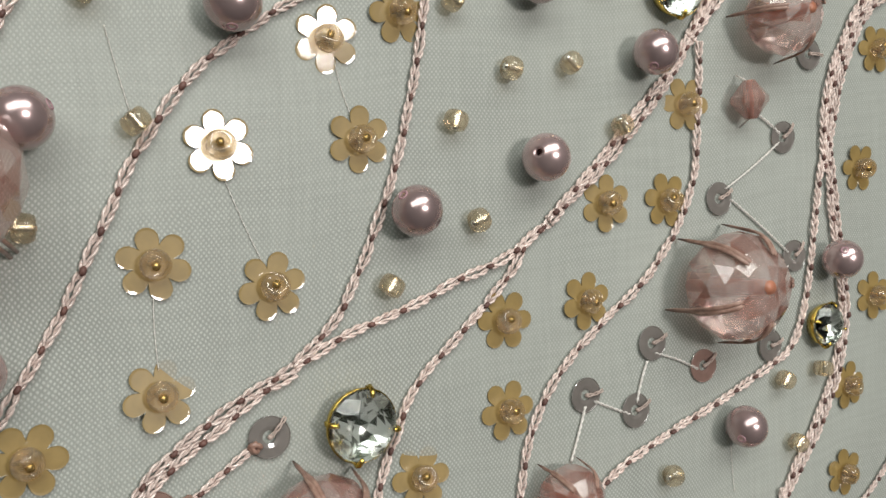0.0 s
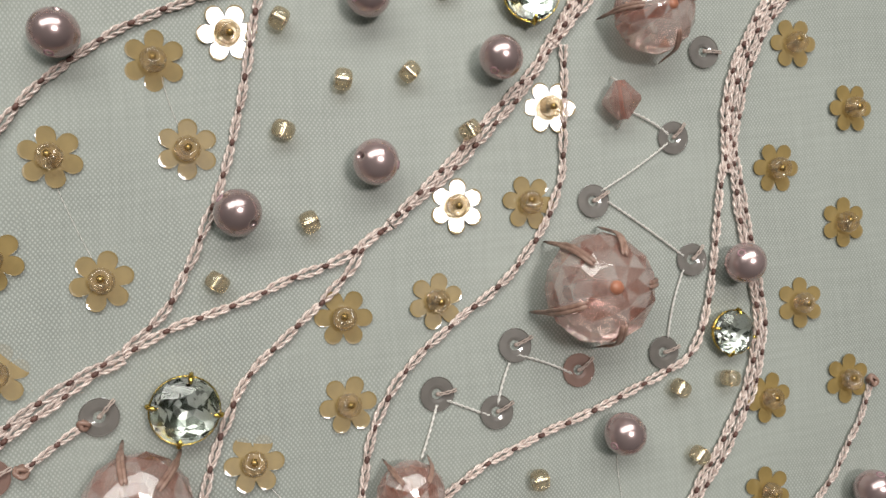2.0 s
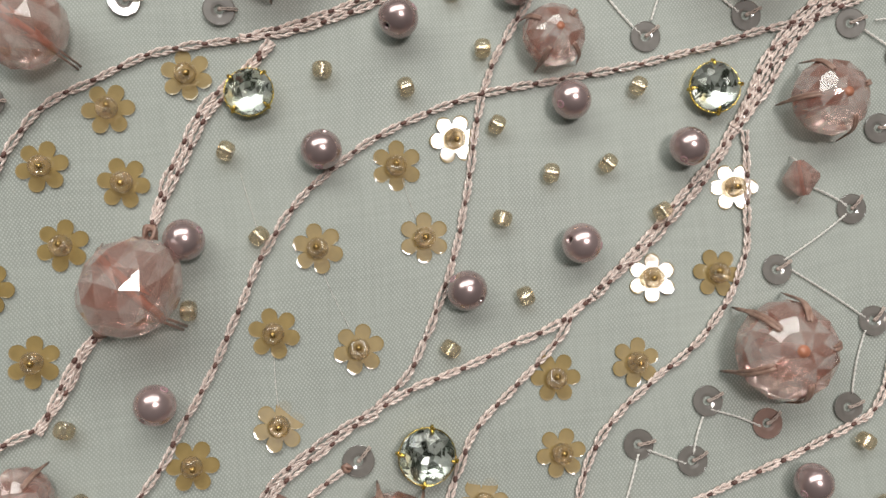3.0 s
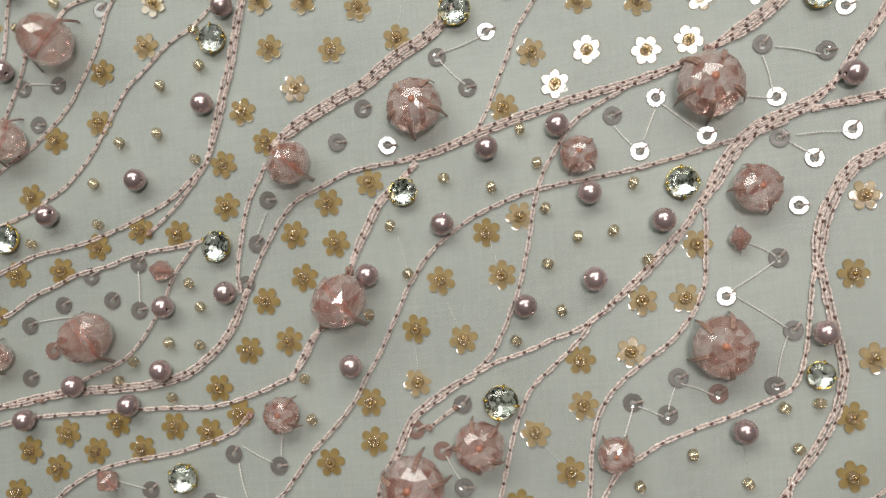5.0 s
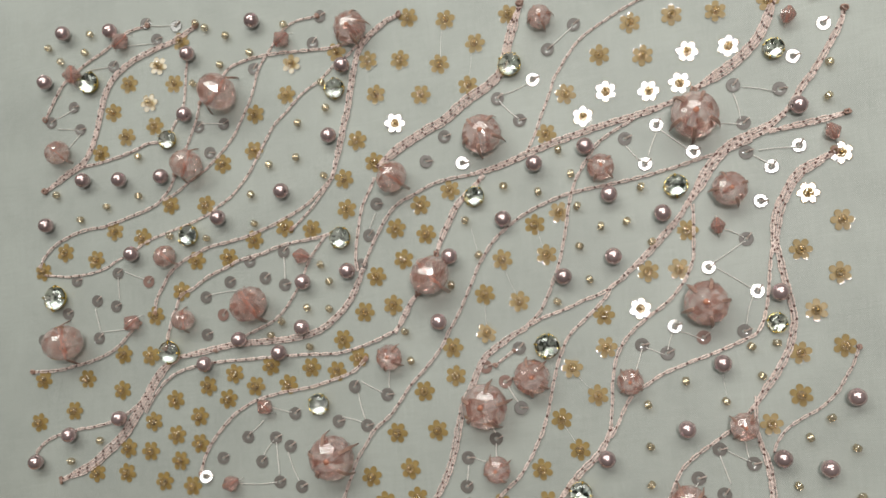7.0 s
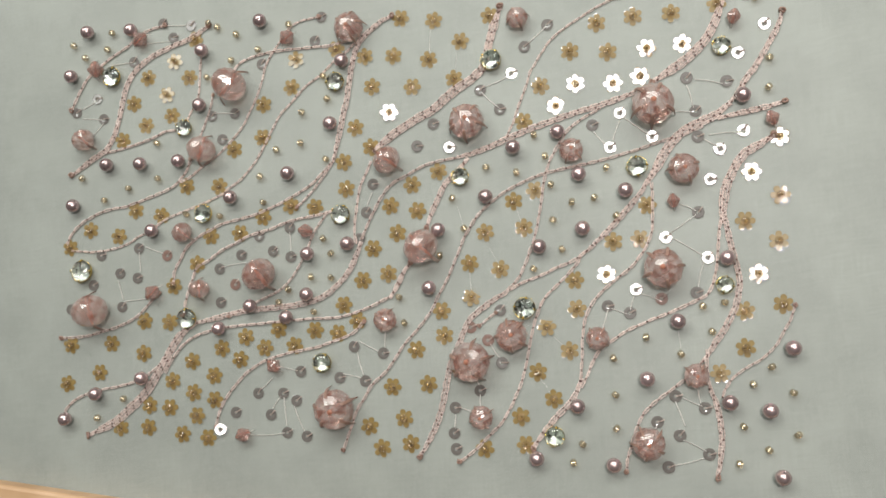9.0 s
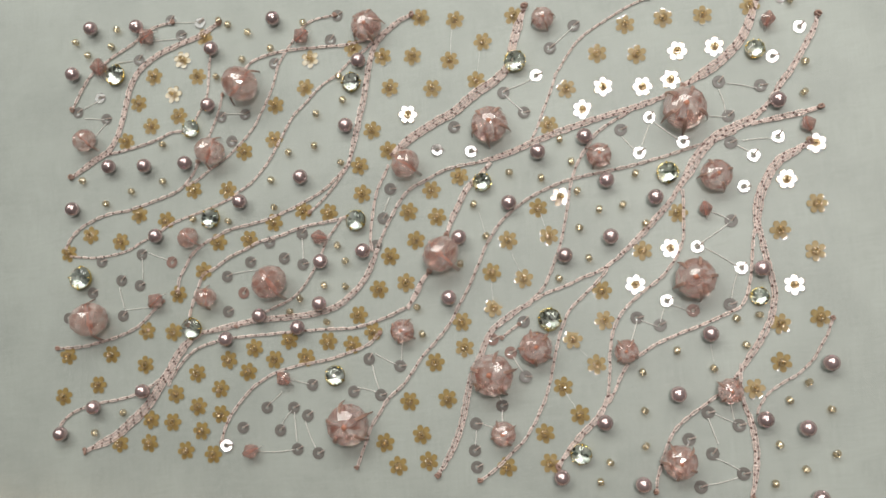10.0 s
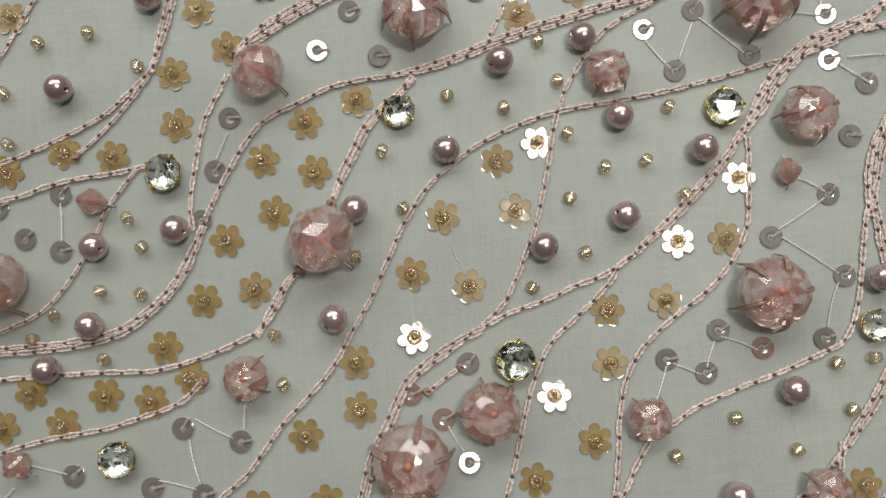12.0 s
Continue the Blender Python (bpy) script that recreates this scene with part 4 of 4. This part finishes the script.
def build_bicone(diameter, seed):
    ob = holder("bicone_bead", "small pale pink bicone crystal bead on the cloth", "bead", "small bicone beads")
    r = diameter / 2 * MM
    pts = []
    for h, rr, turn in ((-0.95, 0.3, 0), (-0.12, 0.95, 0.5), (0.12, 0.95, 0.5), (0.95, 0.3, 0)):
        for k in range(6):
            a = 2 * math.pi * (k + turn) / 6
            pts.append((rr * r * math.cos(a), rr * r * math.sin(a), h * r))
    part("glass", hull(pts), PINK_GLASS, ob, smooth=False).matrix_basis = pose(0, 0, 0.84 * r, 90, 0, 0)
    v, f = tube([(1e-6 * k, y * r, 0.84 * r) for k, y in enumerate(np.linspace(-0.93, 0.93, 4))], 0.11 * r, 8)
    raw_part("bore", v, f, PINK_CORE, ob, "pink drilled hole")
    v, f = tube([(1e-6 * k, y * r, max(0.1 * MM, 0.84 * r - max(0, abs(y) - 0.95) * 3 * r)) for k, y in enumerate(np.linspace(-1.3, 1.3, 13))], 0.09 * MM, 6)
    raw_part("thread", v, f, THREAD, ob, "pale sewing thread")
    return ob


def build_stone(diameter, seed):
    """A cut crystal in a round gold cup with four claws."""
    ob = holder("rhinestone", "pale green cut crystal rhinestone in gold claw setting", "rhinestone", "rhinestones on the cloth")
    r = diameter / 2 * MM
    cup = [(0.55, 0.0), (0.8, 0.06), (0.96, 0.4), (0.985, 0.56), (0.965, 0.58), (0.94, 0.5), (0.6, 0.03)]
    part("setting", lathe([(a * r, h * r) for a, h in cup], 28), GOLD, ob, "polished gold metal cup")
    pav = [(0.93, 0.53, 20, 0), (0.76, 0.37, 20, 0.5), (0.54, 0.22, 14, 0.25), (0.33, 0.13, 9, 0), (0.14, 0.08, 5, 0)]
    rng = random.Random(seed)
    pts = []
    for q, h, n, t in pav:
        for k in range(n):
            a, q2 = 2 * math.pi * (k + t + rng.uniform(-0.15, 0.15)) / n, q * rng.uniform(0.96, 1.0)
            pts.append((q2 * r * math.cos(a), q2 * r * math.sin(a), h * r * rng.uniform(0.94, 1.06)))
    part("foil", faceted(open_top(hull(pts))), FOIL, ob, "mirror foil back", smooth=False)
    crown = [(0.955, 0.59, 16, 0), (0.94, 0.64, 16, 0), (0.76, 0.80, 8, 0.5), (0.5, 0.92, 8, 0)]
    pts = [(q * r * math.cos(2 * math.pi * (k + t) / n), q * r * math.sin(2 * math.pi * (k + t) / n), h * r) for q, h, n, t in crown for k in range(n)]
    part("crystal", hull(pts), CRYSTAL, ob, "pale green cut crystal", smooth=False)
    for k in range(4):
        way = [(q * r, 0, h * r) for q, h in ((0.98, 0.4), (1.02, 0.58), (0.98, 0.72), (0.88, 0.79), (0.78, 0.84))]
        v, f = tube(way, 0.075 * r, 8, 0.6)
        claw = raw_part("claw", v, f, GOLD, ob, "gold claw")
        claw.matrix_basis = pose(0, 0, 0, 0, 0, 90 * k + 45)
    return ob


def place(makers, spots, tilt, rng, lift=0.0):
    """Copies of the prototypes at the spots, each turned and tilted a little; the prototypes take the first spots."""
    for n, (x, y, *lean) in enumerate(spots):
        a, b, spin = lean + [rng.uniform(0, 360)] * (len(lean) == 2) if lean else (rng.uniform(-tilt, tilt), rng.uniform(-tilt, tilt), rng.uniform(0, 360))
        steep = max(abs(a), abs(b))
        m = pose(x * MM, y * MM, lift + (1.5 * MM * math.sin(radians(steep)) if steep > 8 else 0), a, b, 0) @ pose(0, 0, 0, 0, 0, spin)
        if n < len(makers):
            makers[n].matrix_basis = m
        else:
            copy_thing(makers[n % len(makers)], m)


rng = random.Random(7)
place([build_flower(k) for k in range(8)], FLOWERS, 5, rng)
place([build_pearl()], PEARLS, 10, rng)
place([build_seed()], SEEDS, 0, rng)
place([build_ring(k, RING_FILM, "clear round sequin with centre hole stitched to cloth") for k in range(3)], RINGS, 5, rng)
place([build_ring(5, PINK_FILM, "pale pink round sequin with centre hole stitched to cloth")], PINK_RINGS, 5, rng)
for n, (x, y, d) in enumerate(UPRIGHT_BEADS):
    build_upright_bead(d, n).matrix_basis = pose(x * MM, y * MM, 0)
for n, (x, y, d) in enumerate(LYING_BEADS):
    build_lying_bead(d, n).matrix_basis = pose(x * MM, y * MM, 0, 0, 0, rng.uniform(-60, 60))
for n, (x, y, d) in enumerate(BICONES):
    build_bicone(d, n).matrix_basis = pose(x * MM, y * MM, 0, 0, 0, rng.uniform(0, 180))
for n, (x, y, d) in enumerate(STONES):
    build_stone(d, n).matrix_basis = pose(x * MM, y * MM, 0, rng.uniform(-5, 5), rng.uniform(-5, 5), rng.uniform(0, 90))


# ---- chain-stitched cords ----
def chain(line, s, gauge, pitch, phase, rng):
    """Two plied yarns that part and meet again at each stitch; returns the yarns and the dark stitches."""
    ahead = np.gradient(line, axis=0)
    ahead /= np.linalg.norm(ahead, axis=1, keepdims=True)
    across = np.stack([-ahead[:, 1], ahead[:, 0]], 1)
    swell = np.abs(np.sin(np.pi * (s / pitch + phase))) ** 0.6
    loop = np.floor(s / pitch + phase).astype(int)
    loose = np.array([rng.uniform(0.75, 1.2) for _ in range(loop[-1] + 1)])[loop]
    lean = np.array([rng.uniform(-0.16, 0.16) for _ in range(loop[-1] + 1)])[loop] * swell
    yarns = []
    for side in (-1, 1):
        plies = []
        for ply in (0, math.pi):
            twist = 2 * np.pi * s / (1.9 * gauge / 0.5 * MM) * side + ply + 0.8 * np.sin(s / (1.7 * MM))
            off = gauge * MM * (side * 0.54 * (0.16 + 0.84 * swell * loose) + lean + 0.24 * np.cos(twist))
            high = gauge * MM * (0.40 + 0.26 * np.sin(twist) + 0.3 * swell * loose)
            pts = np.c_[line + across * off[:, None], high]
            plies.append(tube(pts, 0.235 * gauge * MM, 6))
        yarns.append(joined(plies))
    knots = []
    for k in range(int((s[-1] / pitch) + phase) + 1):
        at = (k - phase) * pitch
        if 0 < at < s[-1]:
            c = np.array([np.interp(at, s, line[:, q]) for q in range(2)])
            w = np.array([np.interp(at, s, ahead[:, q]) for q in range(2)])
            bits = [(*(c + w * u * gauge * MM), (0.66 + 0.42 * (1 - u * u / 0.42)) * gauge * MM) for u in (-0.65, -0.35, 0.0, 0.35, 0.65)]
            knots.append(tube(bits, 0.46 * gauge * MM * rng.uniform(0.75, 1.15), 6, 0.45))
    return yarns, knots


def build_cord(count, points, rng):
    gauge = 0.38 if count == 0 else 0.46
    many = max(1, count)
    words = {0: "thin pale pink chain-stitched cord curving across the cloth", 1: "pale pink chain-stitched cord with brown stitches",
             2: "double pale pink chain-stitched cord with brown stitches", 3: "thick triple pink chain-stitched cord with brown stitches"}
    ob = holder("embroidered_cord", words[count], "cord", "cords on the cloth")
    base, s = smooth_line([(x * MM, y * MM) for x, y in points], 0.17 * MM)
    ahead = np.gradient(base, axis=0)
    ahead /= np.linalg.norm(ahead, axis=1, keepdims=True)
    across = np.stack([-ahead[:, 1], ahead[:, 0]], 1)
    for k in range(many):
        ends = np.clip(np.minimum(s, s[-1] - s) / (6 * MM), 0.35, 1)
        shift = (k - (many - 1) / 2) * 0.82 * MM * ends + 0.08 * MM * np.sin(s / (5 * MM) + k)
        yarns, knots = chain(base + across * shift[:, None], s, gauge, (2.8 if count else 2.3) * MM, rng.random(), rng)
        for v, f in yarns:
            raw_part("yarn", v, f, CORD, ob)
        if knots:
            tagged(raw_part("stitches", *joined(knots), KNOT, ob, "reddish brown stitches"), kind="stuff")
    return ob


def end_knot(cord, x, y, size, rng):
    """The tangle of thread in which a cord is fastened off."""
    pieces = []
    for _ in range(4):
        turn, tip, wide = rng.uniform(0, 6.28), rng.uniform(-0.8, 0.8), size * rng.uniform(0.6, 1.0)
        way = [((x + wide * (math.cos(u) * math.cos(turn) - 0.6 * math.sin(u) * math.sin(turn))) * MM,
                (y + wide * (math.cos(u) * math.sin(turn) + 0.6 * math.sin(u) * math.cos(turn))) * MM,
                (0.75 * size + 0.6 * wide * math.sin(u + tip)) * MM) for u in np.linspace(0, 5.6, 16)]
        pieces.append(tube(way, 0.2 * MM, 6, 0.7))
    raw_part("end_knot", *joined(pieces), WRAP, cord, "brown-pink thread knot")


def free_end(point, own):
    """Whether a cord's end meets no other cord."""
    return all(math.dist(point, q) > 3.0 for n, (_, way) in enumerate(CORDS) if n != own for q in way)


for n, (count, points) in enumerate(CORDS):
    cord = build_cord(count, points, rng)
    for end in (points[0], points[-1]):
        if free_end(end, n):
            end_knot(cord, *end, 0.55 + 0.15 * count, rng)

# ---- loose sewing threads between beads ----
def sew(x0, y0, x1, y1, gauge, rng):
    sag = rng.uniform(-0.25, 0.25)
    px, py = -(y1 - y0), x1 - x0
    turns = math.hypot(px, py) * 5.5
    pieces = []
    for ply in (0, math.pi):
        way = []
        for u in np.linspace(0, 1, 30):
            bow = sag * 0.15 * math.sin(math.pi * u)
            twist = ply + u * turns
            way.append(((x0 + (x1 - x0) * u + px * bow + gauge * math.cos(twist)) * MM, (y0 + (y1 - y0) * u + py * bow + gauge * math.sin(twist)) * MM, (2.4 * gauge + 0.8 * gauge * math.sin(twist)) * MM))
        pieces.append(tube(way, 1.15 * gauge * MM, 5))
    ob = raw_part("sewing_thread", *joined(pieces), THREAD)
    words = "fine pale twisted sewing thread lying on organza" if gauge > 0.05 else "hair-thin pale thread showing through the organza"
    tagged(ob, words, "thread", "sewing threads on the cloth")


for ends in THREADS:
    sew(*ends, 0.065, rng)
for ends in FINE_THREADS:
    sew(*ends, 0.018, rng)
